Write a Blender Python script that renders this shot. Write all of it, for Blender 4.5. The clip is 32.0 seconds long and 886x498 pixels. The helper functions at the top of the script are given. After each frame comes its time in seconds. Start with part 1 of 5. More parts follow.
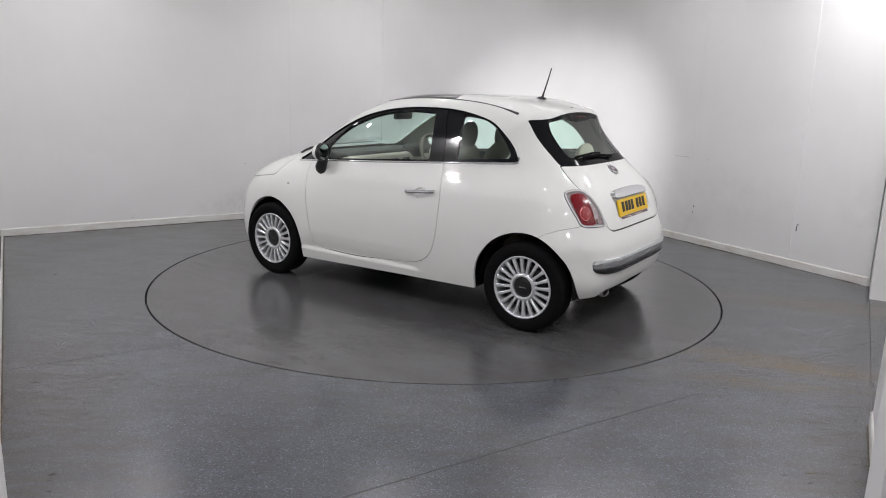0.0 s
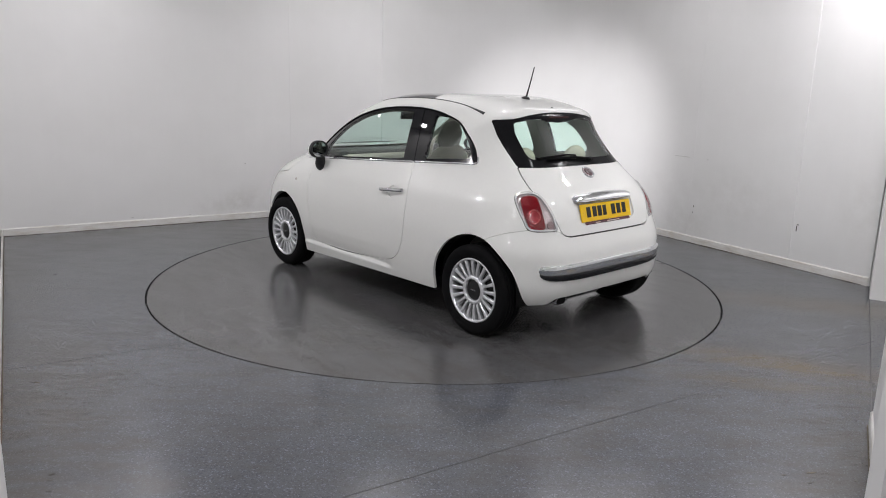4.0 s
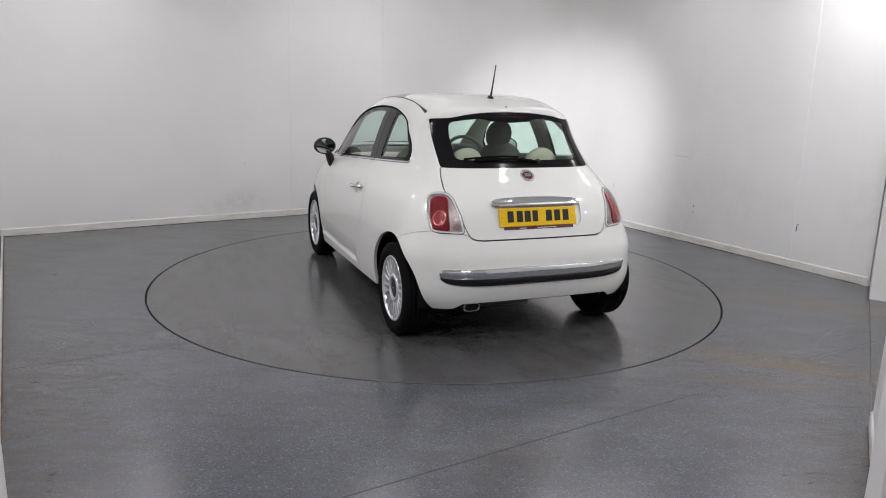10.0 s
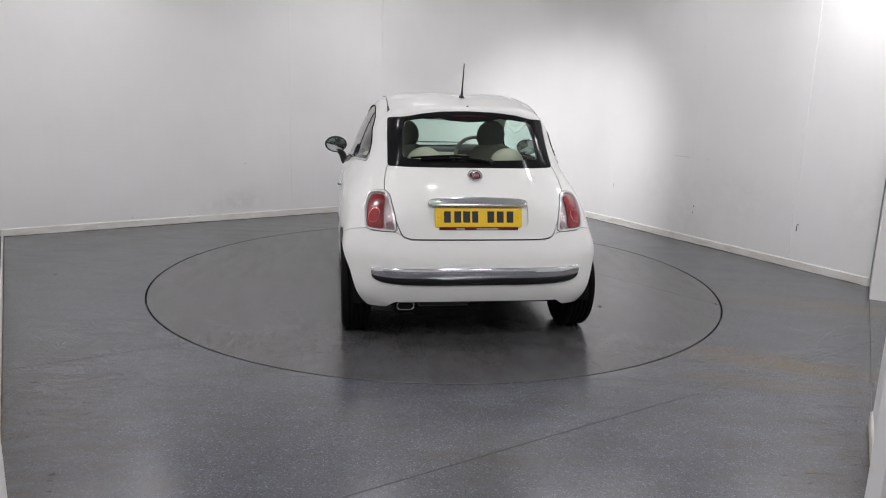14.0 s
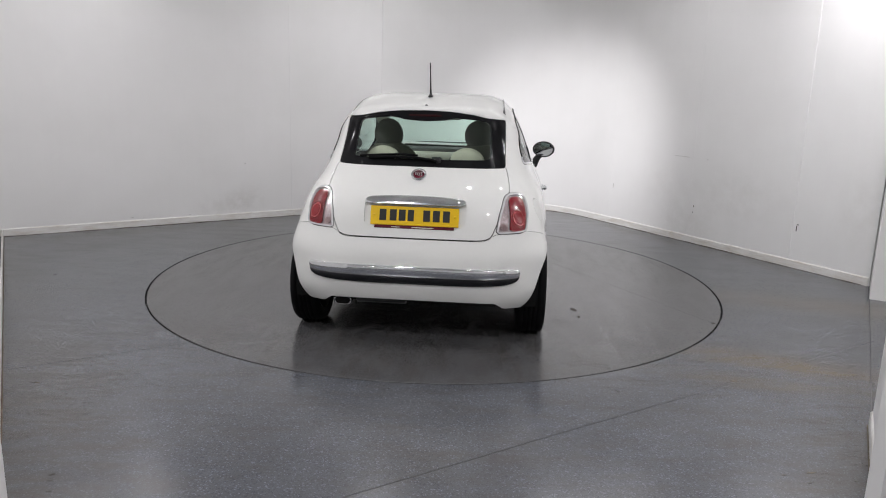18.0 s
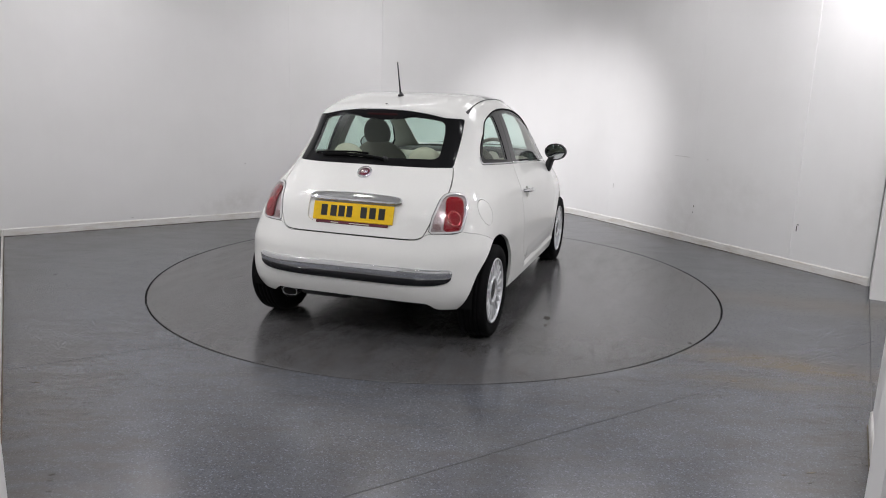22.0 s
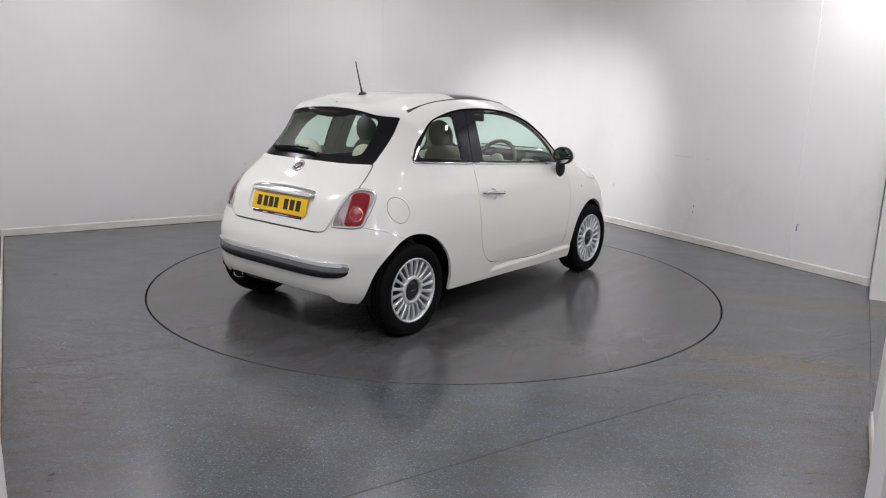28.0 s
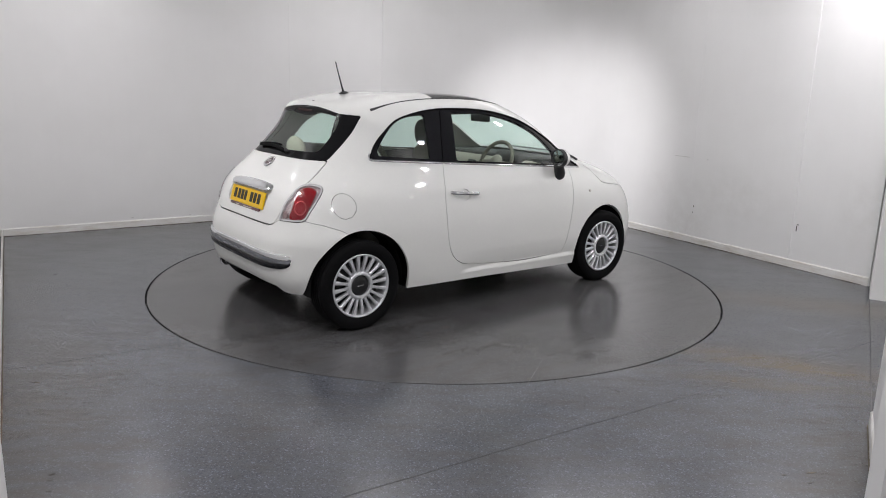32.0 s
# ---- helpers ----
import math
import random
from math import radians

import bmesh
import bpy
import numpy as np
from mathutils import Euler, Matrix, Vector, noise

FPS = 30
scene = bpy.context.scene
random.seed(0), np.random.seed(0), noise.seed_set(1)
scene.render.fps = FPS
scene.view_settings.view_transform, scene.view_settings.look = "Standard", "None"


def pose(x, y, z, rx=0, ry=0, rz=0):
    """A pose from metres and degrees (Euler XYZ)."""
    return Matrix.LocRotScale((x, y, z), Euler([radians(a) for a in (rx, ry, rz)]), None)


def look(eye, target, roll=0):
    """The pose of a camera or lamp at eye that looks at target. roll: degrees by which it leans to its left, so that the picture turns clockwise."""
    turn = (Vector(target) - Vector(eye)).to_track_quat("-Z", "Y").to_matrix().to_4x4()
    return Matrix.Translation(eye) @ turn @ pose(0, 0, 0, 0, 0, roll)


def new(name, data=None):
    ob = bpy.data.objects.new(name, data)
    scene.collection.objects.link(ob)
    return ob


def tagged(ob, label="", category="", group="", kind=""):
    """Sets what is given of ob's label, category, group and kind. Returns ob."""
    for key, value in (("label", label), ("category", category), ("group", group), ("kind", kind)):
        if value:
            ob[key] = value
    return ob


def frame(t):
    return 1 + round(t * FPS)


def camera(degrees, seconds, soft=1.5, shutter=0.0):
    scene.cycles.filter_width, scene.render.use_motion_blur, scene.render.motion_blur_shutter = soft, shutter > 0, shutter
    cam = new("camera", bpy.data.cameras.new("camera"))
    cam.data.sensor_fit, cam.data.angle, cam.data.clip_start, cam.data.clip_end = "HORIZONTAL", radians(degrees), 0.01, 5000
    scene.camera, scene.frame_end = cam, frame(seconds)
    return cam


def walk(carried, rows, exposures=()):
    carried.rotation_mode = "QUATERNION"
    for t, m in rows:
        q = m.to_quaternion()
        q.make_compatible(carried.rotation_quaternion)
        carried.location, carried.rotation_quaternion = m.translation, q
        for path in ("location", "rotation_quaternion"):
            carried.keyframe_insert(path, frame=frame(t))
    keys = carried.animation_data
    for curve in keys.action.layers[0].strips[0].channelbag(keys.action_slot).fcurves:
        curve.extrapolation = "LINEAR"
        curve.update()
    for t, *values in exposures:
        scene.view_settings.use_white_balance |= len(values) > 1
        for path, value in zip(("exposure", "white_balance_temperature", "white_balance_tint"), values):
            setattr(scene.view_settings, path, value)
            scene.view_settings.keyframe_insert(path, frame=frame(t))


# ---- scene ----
cam = camera(62.7959, 32.0, soft=1.0)
EYE_Y, EYE_Z, HEADING, TILT, LEAN = -5.7938, 1.5272, radians(0.5487), radians(12.5672), 1.5903
VIEW = look((0.0, EYE_Y, EYE_Z), (math.sin(HEADING), EYE_Y + math.cos(HEADING), EYE_Z - math.tan(TILT)), LEAN)
walk(cam, [(0.0, VIEW), (32.0, VIEW)])

# turntable: angle of the car's nose at the start, degrees per second, and where the rear axle stands on the disc
TURN_START, TURN_RATE = 145.012, -3.3561
AXLE_X, AXLE_Y = -1.2093, -0.0205
DISC_RADIUS = 2.210

# ---------------------------------------------------------------- light
world = bpy.data.worlds.new("world")
scene.world = world
world.use_nodes = True
world.node_tree.nodes["Background"].inputs[0].default_value = (0.8, 0.85, 0.9, 1)
world.node_tree.nodes["Background"].inputs[1].default_value = 0.05
scene.view_settings.exposure = 0.0


def area_lamp(x, y, z, sx, sy, watts, target=None, colour=(0.985, 0.965, 1.0), spread=180):
    data = bpy.data.lights.new("ceiling_and_fill_lamp", "AREA")
    data.shape, data.size, data.size_y = "RECTANGLE", sx, sy
    data.energy, data.color, data.spread = watts * 1.12, colour, radians(spread)
    ob = new("ceiling_and_fill_lamp", data)
    ob.matrix_world = look((x, y, z), target) if target else pose(x, y, z)
    return ob


# ceiling panels in a ring round the turntable, two behind the camera
LAMPS = [(2.75, -1.72, 24), (-2.45, -1.72, 28), (2.85, -0.15, 14), (-3.05, 0.0, 12), (-2.98, 1.2, 3), (-0.9, -3.9, 21), (0.9, -4.0, 22), (-1.55, -5.0, 9), (1.6, -5.0, 19)]
for lx, ly, w in LAMPS:
    area_lamp(lx, ly, 2.93, 0.26, 0.10, w)
# broad fill panel added unseen to brighten the right-hand wall evenly
area_lamp(1.75, 1.3, 2.93, 1.4, 0.6, 6.5)
# small spots in an inner ring and over the roof
SPOTS = [(0.2, -1.9, 2), (1.4, -1.35, 2), (-1.33, -1.25, 2), (0.3, -0.3, 7), (-0.5, 0.6, 7)]
for lx, ly, w in SPOTS:
    area_lamp(lx, ly, 2.93, 0.08, 0.04, w)
# small wall spots on either side
for sx in (-1, 1):
    area_lamp(sx * 2.75, -1.75 if sx < 0 else -2.2, 1.8, 0.07, 0.07, 1.2, (0, 0, 0.7))
# unseen lamps added to brighten the left far wall, rounded corner and right-hand wall
area_lamp(-0.2, 1.5, 2.93, 0.20, 0.12, 10, (-0.5, 3.6, 1.4), spread=160)
spot = bpy.data.lights.new("unseen_corner_spot", "SPOT")
spot.energy, spot.color, spot.shadow_soft_size = 480, (0.985, 0.965, 1.0), 0.06
spot.spot_size, spot.spot_blend = radians(50), 1.0
new("unseen_corner_spot", spot).matrix_world = look((0.2, -0.3, 2.9), (1.60, 3.55, 0.45))
area_lamp(2.95, 0.1, 2.93, 0.16, 0.16, 1.2, (3.55, 0.15, 1.9), spread=140)


# ---------------------------------------------------------------- materials
def material(name, colour, rough=0.5, metal=0.0, coat=0.0, grain=0.0, grain_scale=40.0, bump=0.0, bump_scale=200.0, transmission=0.0, ior=1.45, emission=None, spec=0.5):
    m = bpy.data.materials.new(name)
    m.use_nodes = True
    nt = m.node_tree
    b = nt.nodes["Principled BSDF"]
    b.inputs["Base Color"].default_value = (*colour, 1)
    b.inputs["Roughness"].default_value = rough
    b.inputs["Metallic"].default_value = metal
    b.inputs["Specular IOR Level"].default_value = spec
    b.inputs["Coat Weight"].default_value = coat
    b.inputs["Coat Roughness"].default_value = 0.02
    b.inputs["Transmission Weight"].default_value = transmission
    b.inputs["IOR"].default_value = ior
    if emission:
        b.inputs["Emission Color"].default_value = (*colour, 1)
        b.inputs["Emission Strength"].default_value = emission
    co = nt.nodes.new("ShaderNodeTexCoord")
    if grain:
        fine = nt.nodes.new("ShaderNodeTexNoise")
        fine.inputs["Scale"].default_value, fine.inputs["Detail"].default_value = grain_scale, 6
        broad = nt.nodes.new("ShaderNodeTexNoise")
        broad.inputs["Scale"].default_value, broad.inputs["Detail"].default_value = grain_scale * 0.06, 3
        add = nt.nodes.new("ShaderNodeMath")
        add.operation = "ADD"
        ramp = nt.nodes.new("ShaderNodeMapRange")
        ramp.inputs["From Min"].default_value, ramp.inputs["From Max"].default_value = 0.6, 1.4
        ramp.inputs["To Min"].default_value, ramp.inputs["To Max"].default_value = 1 - grain, 1 + grain
        mul = nt.nodes.new("ShaderNodeVectorMath")
        mul.operation = "SCALE"
        mul.inputs[0].default_value = colour
        for n in (fine, broad):
            nt.links.new(co.outputs["Object"], n.inputs["Vector"])
        nt.links.new(fine.outputs["Fac"], add.inputs[0])
        nt.links.new(broad.outputs["Fac"], add.inputs[1])
        nt.links.new(add.outputs[0], ramp.inputs["Value"])
        nt.links.new(ramp.outputs[0], mul.inputs["Scale"])
        nt.links.new(mul.outputs[0], b.inputs["Base Color"])
    if bump:
        tex = nt.nodes.new("ShaderNodeTexNoise")
        tex.inputs["Scale"].default_value, tex.inputs["Detail"].default_value = bump_scale, 3
        bm_node = nt.nodes.new("ShaderNodeBump")
        bm_node.inputs["Strength"].default_value, bm_node.inputs["Distance"].default_value = bump, 0.002
        nt.links.new(co.outputs["Object"], tex.inputs["Vector"])
        nt.links.new(tex.outputs["Fac"], bm_node.inputs["Height"])
        nt.links.new(bm_node.outputs[0], b.inputs["Normal"])
    return m


def glass(name, colour, rough=0.0, base=0.07):
    """Thin pane: clear tinted transmission with a mirror-like gloss by Fresnel."""
    m = bpy.data.materials.new(name)
    m.use_nodes = True
    nt = m.node_tree
    nt.nodes.clear()
    out = nt.nodes.new("ShaderNodeOutputMaterial")
    mix = nt.nodes.new("ShaderNodeMixShader")
    facing = nt.nodes.new("ShaderNodeLayerWeight")
    facing.inputs["Blend"].default_value = 0.5
    power = nt.nodes.new("ShaderNodeMath")
    power.operation, power.inputs[1].default_value = "POWER", 5.0
    curve = nt.nodes.new("ShaderNodeMath")
    curve.operation, curve.inputs[1].default_value, curve.inputs[2].default_value = "MULTIPLY_ADD", 0.92, base
    nt.links.new(facing.outputs["Facing"], power.inputs[0])
    nt.links.new(power.outputs[0], curve.inputs[0])
    clear = nt.nodes.new("ShaderNodeBsdfTransparent")
    clear.inputs["Color"].default_value = (*colour, 1)
    gloss = nt.nodes.new("ShaderNodeBsdfGlossy")
    gloss.inputs["Roughness"].default_value = rough
    nt.links.new(curve.outputs[0], mix.inputs[0])
    nt.links.new(clear.outputs[0], mix.inputs[1])
    nt.links.new(gloss.outputs[0], mix.inputs[2])
    nt.links.new(mix.outputs[0], out.inputs[0])
    return m


PAINT = material("white_car_paint", (0.785, 0.788, 0.758), rough=0.6, coat=1.0, grain=0.015, grain_scale=60)
BLACK_GLOSS = material("black_gloss", (0.010, 0.010, 0.012), spec=0.3, rough=0.03, grain=0.1)
ROOF_BLACK = material("dark_roof_glass", (0.012, 0.013, 0.015), spec=1.0, rough=0.02, coat=1.0, grain=0.05)
SCREEN_BLACK = material("screen_border_black", (0.012, 0.012, 0.013), spec=0.05, rough=0.12, grain=0.1)
BLACK_PLASTIC = material("black_plastic", (0.02, 0.02, 0.021), rough=0.5, grain=0.15, bump=0.2, bump_scale=600)
RUBBER = material("rubber", (0.006, 0.006, 0.0065), spec=0.09, rough=0.75, grain=0.2, bump=0.25, bump_scale=300)
UNDERSIDE = material("underside", (0.008, 0.008, 0.008), spec=0.1, rough=0.9, grain=0.2)
CHROME = material("chrome", (0.82, 0.83, 0.85), rough=0.07, metal=1.0, grain=0.02)
ALLOY = material("silver_alloy", (0.74, 0.75, 0.77), rough=0.28, metal=0.55, coat=0.4, grain=0.04)
DARK_METAL = material("dark_metal", (0.022, 0.022, 0.023), rough=0.4, metal=0.2, grain=0.1)
STEEL = material("exhaust_steel", (0.46, 0.46, 0.47), rough=0.16, metal=1.0, grain=0.15)
TINT = glass("green_tinted_glass", (0.87, 0.99, 0.945))
TINT_DARK = glass("rear_tinted_glass", (0.82, 0.965, 0.90), rough=0.35, base=0.018)
LENS = glass("clear_lens", (0.96, 0.96, 0.96), base=0.05)
LAMP_RIM = material("lamp_rim", (0.66, 0.66, 0.66), rough=0.15, metal=0.15, coat=1.0, grain=0.06, bump=0.2, bump_scale=80)
REVERSE = material("reversing_lens", (0.26, 0.18, 0.18), rough=0.12, coat=1.0, grain=0.08)
LENS_RED = material("red_lens", (0.20, 0.002, 0.007), rough=0.16, spec=0.25, coat=0.45, grain=0.5, grain_scale=70, bump=0.5, bump_scale=60)
LENS_DEEP = material("deep_red_lens", (0.27, 0.004, 0.011), rough=0.2, spec=0.25, coat=0.3, grain=0.4, grain_scale=120, bump=0.4, bump_scale=90)
LENS_EDGE = material("faceted_red_ring", (0.62, 0.12, 0.13), rough=0.1, metal=0.8, grain=0.3, grain_scale=150, bump=1.0, bump_scale=140)
LAMP_CHROME = material("lamp_reflector", (0.66, 0.56, 0.57), rough=0.18, metal=0.55, grain=0.3, bump=1.0, bump_scale=60)
YELLOW = material("yellow_plate", (0.82, 0.52, 0.01), rough=0.3, grain=0.03)
PLATE_INK = material("plate_ink", (0.015, 0.015, 0.015), rough=0.5)
CREAM = material("cream_fabric", (0.62, 0.57, 0.46), rough=0.85, grain=0.08, bump=0.4, bump_scale=500)
GREIGE = material("grey_beige_fabric", (0.26, 0.245, 0.20), rough=0.85, grain=0.08, bump=0.4, bump_scale=500)
TAN = material("grey_brown_fabric", (0.12, 0.113, 0.10), rough=0.9, grain=0.15, bump=0.4, bump_scale=500)
IVORY = material("ivory_plastic", (0.55, 0.52, 0.44), rough=0.45, grain=0.03)
LINING = material("headlining", (0.50, 0.49, 0.43), rough=0.9, grain=0.06, bump=0.2)
TRIM_GREY = material("grey_trim", (0.10, 0.10, 0.095), rough=0.7, grain=0.1)
STOP_RED = material("dark_stop_lens", (0.030, 0.006, 0.007), rough=0.3, spec=0.1, grain=0.1)
HEADREST = material("headrest_fabric", (0.19, 0.182, 0.16), rough=0.9, grain=0.12, bump=0.4, bump_scale=500)
MIRROR = material("mirror", (0.55, 0.57, 0.58), rough=0.02, metal=1.0)
MAROON = material("maroon_enamel", (0.10, 0.008, 0.02), rough=0.2, coat=1.0)
AMBER = material("clear_amber_lens", (0.62, 0.58, 0.54), rough=0.15, coat=1.0)


def surface_mat(name, build):
    m = bpy.data.materials.new(name)
    m.use_nodes = True
    build(m.node_tree, m.node_tree.nodes["Principled BSDF"])
    return m


def node(nt, kind, **values):
    n = nt.nodes.new(kind)
    for k, v in values.items():
        n.inputs[k.replace("_", " ")].default_value = v
    return n


def ramp_node(nt, source, stops):
    r = nt.nodes.new("ShaderNodeValToRGB")
    while len(r.color_ramp.elements) < len(stops):
        r.color_ramp.elements.new(0.5)
    for e, (p, c) in zip(r.color_ramp.elements, stops):
        e.position, e.color = p, (*c, 1) if len(c) == 3 else c
    nt.links.new(source, r.inputs[0])
    return r.outputs[0]


def mixed(nt, kind, fac, a, b):
    m = nt.nodes.new("ShaderNodeMix")
    m.data_type, m.blend_type = "RGBA", kind
    for sock, v in ((m.inputs[0], fac), (m.inputs[6], a), (m.inputs[7], b)):
        if hasattr(v, "links"):
            nt.links.new(v, sock)
        else:
            sock.default_value = v if not isinstance(v, tuple) or len(v) == 4 else (*v, 1)
    return m.outputs[2]


def vinyl(base, warm, bands=(), chip=0.95):
    """Speckled safety vinyl: fine pale, blue and dark chips, broad scuffs, worn and dark brown bands."""
    def build(nt, b):
        co = nt.nodes.new("ShaderNodeTexCoord").outputs["Object"]
        chips = node(nt, "ShaderNodeTexVoronoi", Scale=175.0)
        nt.links.new(co, chips.inputs["Vector"])
        split = nt.nodes.new("ShaderNodeSeparateColor")
        nt.links.new(chips.outputs["Color"], split.inputs[0])
        speck = ramp_node(nt, split.outputs[0], [(0.0, (0.58, 0.6, 0.67)), (0.14, (0.7, 0.72, 0.78)), (0.2, (0.95, 0.95, 0.95)), (0.8, (1.0, 1.0, 1.0)), (0.90, (1.2, 1.22, 1.26)), (0.98, (1.9, 1.95, 2.05))])
        fine = node(nt, "ShaderNodeTexNoise", Scale=260.0, Detail=3.0)
        nt.links.new(co, fine.inputs["Vector"])
        broad = node(nt, "ShaderNodeTexNoise", Scale=1.3, Detail=6.0, Roughness=0.65)
        nt.links.new(co, broad.inputs["Vector"])
        scuff = node(nt, "ShaderNodeTexNoise", Scale=3.2, Detail=6.0, Roughness=0.6)
        nt.links.new(co, scuff.inputs["Vector"])
        c = mixed(nt, "MULTIPLY", chip, base, speck)
        c = mixed(nt, "MULTIPLY", 0.6, c, ramp_node(nt, fine.outputs["Fac"], [(0.3, (0.75, 0.75, 0.75)), (0.7, (1.25, 1.25, 1.25))]))
        tinge = nt.nodes.new("ShaderNodeMapRange")
        tinge.inputs["From Min"].default_value, tinge.inputs["From Max"].default_value = 0.44, 0.62
        tinge.inputs["To Min"].default_value, tinge.inputs["To Max"].default_value = 0.06, 0.20
        nt.links.new(broad.outputs["Fac"], tinge.inputs["Value"])
        c = mixed(nt, "MIX", tinge.outputs[0], c, warm)
        smear = nt.nodes.new("ShaderNodeMapRange")
        smear.inputs["From Min"].default_value, smear.inputs["From Max"].default_value = 0.4, 0.6
        smear.inputs["To Min"].default_value, smear.inputs["To Max"].default_value = 0.91, 1.07
        nt.links.new(scuff.outputs["Fac"], smear.inputs["Value"])
        scaled = nt.nodes.new("ShaderNodeVectorMath")
        scaled.operation = "SCALE"
        nt.links.new(c, scaled.inputs[0])
        nt.links.new(smear.outputs[0], scaled.inputs["Scale"])
        c = scaled.outputs[0]
        drag = nt.nodes.new("ShaderNodeMapping")
        drag.inputs["Scale"].default_value = (2.4, 9.0, 5.0)
        drag.inputs["Rotation"].default_value = (0, 0, radians(8))
        nt.links.new(co, drag.inputs["Vector"])
        wear = node(nt, "ShaderNodeTexNoise", Scale=1.0, Detail=7.0, Roughness=0.66)
        nt.links.new(drag.outputs[0], wear.inputs["Vector"])
        c = mixed(nt, "MIX", ramp_node(nt, wear.outputs["Fac"], [(0.46, (0, 0, 0)), (0.68, (0.42, 0.42, 0.42))]), c, (0.060, 0.052, 0.043))
        c = mixed(nt, "MIX", ramp_node(nt, wear.outputs["Fac"], [(0.30, (0.14, 0.14, 0.14)), (0.45, (0, 0, 0))]), c, (0.118, 0.120, 0.126))
        for x0, y0, turn_deg, half_len, half_wide, tint, amount in bands:
            shift = nt.nodes.new("ShaderNodeMapping")
            shift.vector_type = "TEXTURE"
            shift.inputs["Location"].default_value = (x0, y0, 0)
            shift.inputs["Rotation"].default_value = (0, 0, radians(turn_deg))
            shift.inputs["Scale"].default_value = (half_len, half_wide, 1)
            nt.links.new(co, shift.inputs["Vector"])
            ball = nt.nodes.new("ShaderNodeTexGradient")
            ball.gradient_type = "SPHERICAL"
            nt.links.new(shift.outputs[0], ball.inputs["Vector"])
            worn = nt.nodes.new("ShaderNodeMath")
            worn.operation = "MULTIPLY"
            nt.links.new(ramp_node(nt, ball.outputs["Fac"], [(0.0, (0, 0, 0)), (0.75, (amount, amount, amount))]), worn.inputs[0])
            nt.links.new(ramp_node(nt, wear.outputs["Fac"], [(0.36, (0.25, 0.25, 0.25)), (0.62, (1, 1, 1))]), worn.inputs[1])
            c = mixed(nt, "MIX", worn.outputs[0], c, tint)
        nt.links.new(c, b.inputs["Base Color"])
        polish = nt.nodes.new("ShaderNodeMapRange")
        polish.inputs["From Min"].default_value, polish.inputs["From Max"].default_value = 0.36, 0.64
        polish.inputs["To Min"].default_value, polish.inputs["To Max"].default_value = 0.17, 0.25
        nt.links.new(wear.outputs["Fac"], polish.inputs["Value"])
        nt.links.new(polish.outputs[0], b.inputs["Roughness"])
        b.inputs["Specular IOR Level"].default_value = 0.75
        bump = nt.nodes.new("ShaderNodeBump")
        bump.inputs["Strength"].default_value, bump.inputs["Distance"].default_value = 0.03, 0.001
        nt.links.new(fine.outputs["Fac"], bump.inputs["Height"])
        nt.links.new(bump.outputs[0], b.inputs["Normal"])
    return build


# x, y, z, half length, half height, amount: grey smudges on the left boards, soft grey patches on the right
WALL_GREY_PATCHES = [(-2.394, 2.242, 0.17, 0.42, 0.16, 0.30), (-2.148, 2.397, 0.24, 0.3, 0.2, 0.25), (2.634, 1.739, 0.22, 0.45, 0.25, 0.25), (2.911, 1.258, 0.55, 0.7, 0.35, 0.16), (2.477, 2.013, 0.55, 0.5, 0.3, 0.12), (3.56, 0.13, 0.6, 0.3, 0.5, 0.15)]


def wall_paint(nt, b):
    co = nt.nodes.new("ShaderNodeTexCoord").outputs["Object"]
    broad = node(nt, "ShaderNodeTexNoise", Scale=1.1, Detail=4.0)
    nt.links.new(co, broad.inputs["Vector"])
    mottle = node(nt, "ShaderNodeTexNoise", Scale=7.0, Detail=6.0, Roughness=0.65)
    nt.links.new(co, mottle.inputs["Vector"])
    streak_map = nt.nodes.new("ShaderNodeMapping")
    streak_map.inputs["Scale"].default_value = (9.0, 9.0, 0.5)
    nt.links.new(co, streak_map.inputs["Vector"])
    streak = node(nt, "ShaderNodeTexNoise", Scale=2.0, Detail=4.0)
    nt.links.new(streak_map.outputs[0], streak.inputs["Vector"])
    c = mixed(nt, "MULTIPLY", 1.0, (0.82, 0.815, 0.805), ramp_node(nt, broad.outputs["Fac"], [(0.3, (0.965, 0.965, 0.96)), (0.7, (1.03, 1.03, 1.03))]))
    c = mixed(nt, "MULTIPLY", 0.05, c, ramp_node(nt, streak.outputs["Fac"], [(0.3, (0.9, 0.9, 0.89)), (0.7, (1.04, 1.04, 1.04))]))
    for x0, y0, z0, half, tall, amount in WALL_GREY_PATCHES:
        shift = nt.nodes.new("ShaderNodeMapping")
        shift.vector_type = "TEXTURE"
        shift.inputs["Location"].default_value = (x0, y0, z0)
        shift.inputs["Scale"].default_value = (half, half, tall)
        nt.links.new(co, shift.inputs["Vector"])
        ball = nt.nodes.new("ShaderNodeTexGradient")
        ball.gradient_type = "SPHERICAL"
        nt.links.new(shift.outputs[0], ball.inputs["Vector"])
        greying = nt.nodes.new("ShaderNodeMath")
        greying.operation = "MULTIPLY"
        nt.links.new(ramp_node(nt, ball.outputs["Fac"], [(0.0, (0, 0, 0)), (0.7, (amount, amount, amount))]), greying.inputs[0])
        nt.links.new(ramp_node(nt, mottle.outputs["Fac"], [(0.35, (0.1, 0.1, 0.1)), (0.65, (1, 1, 1))]), greying.inputs[1])
        c = mixed(nt, "MIX", greying.outputs[0], c, (0.50, 0.48, 0.44))
    nt.links.new(c, b.inputs["Base Color"])
    b.inputs["Roughness"].default_value = 0.42


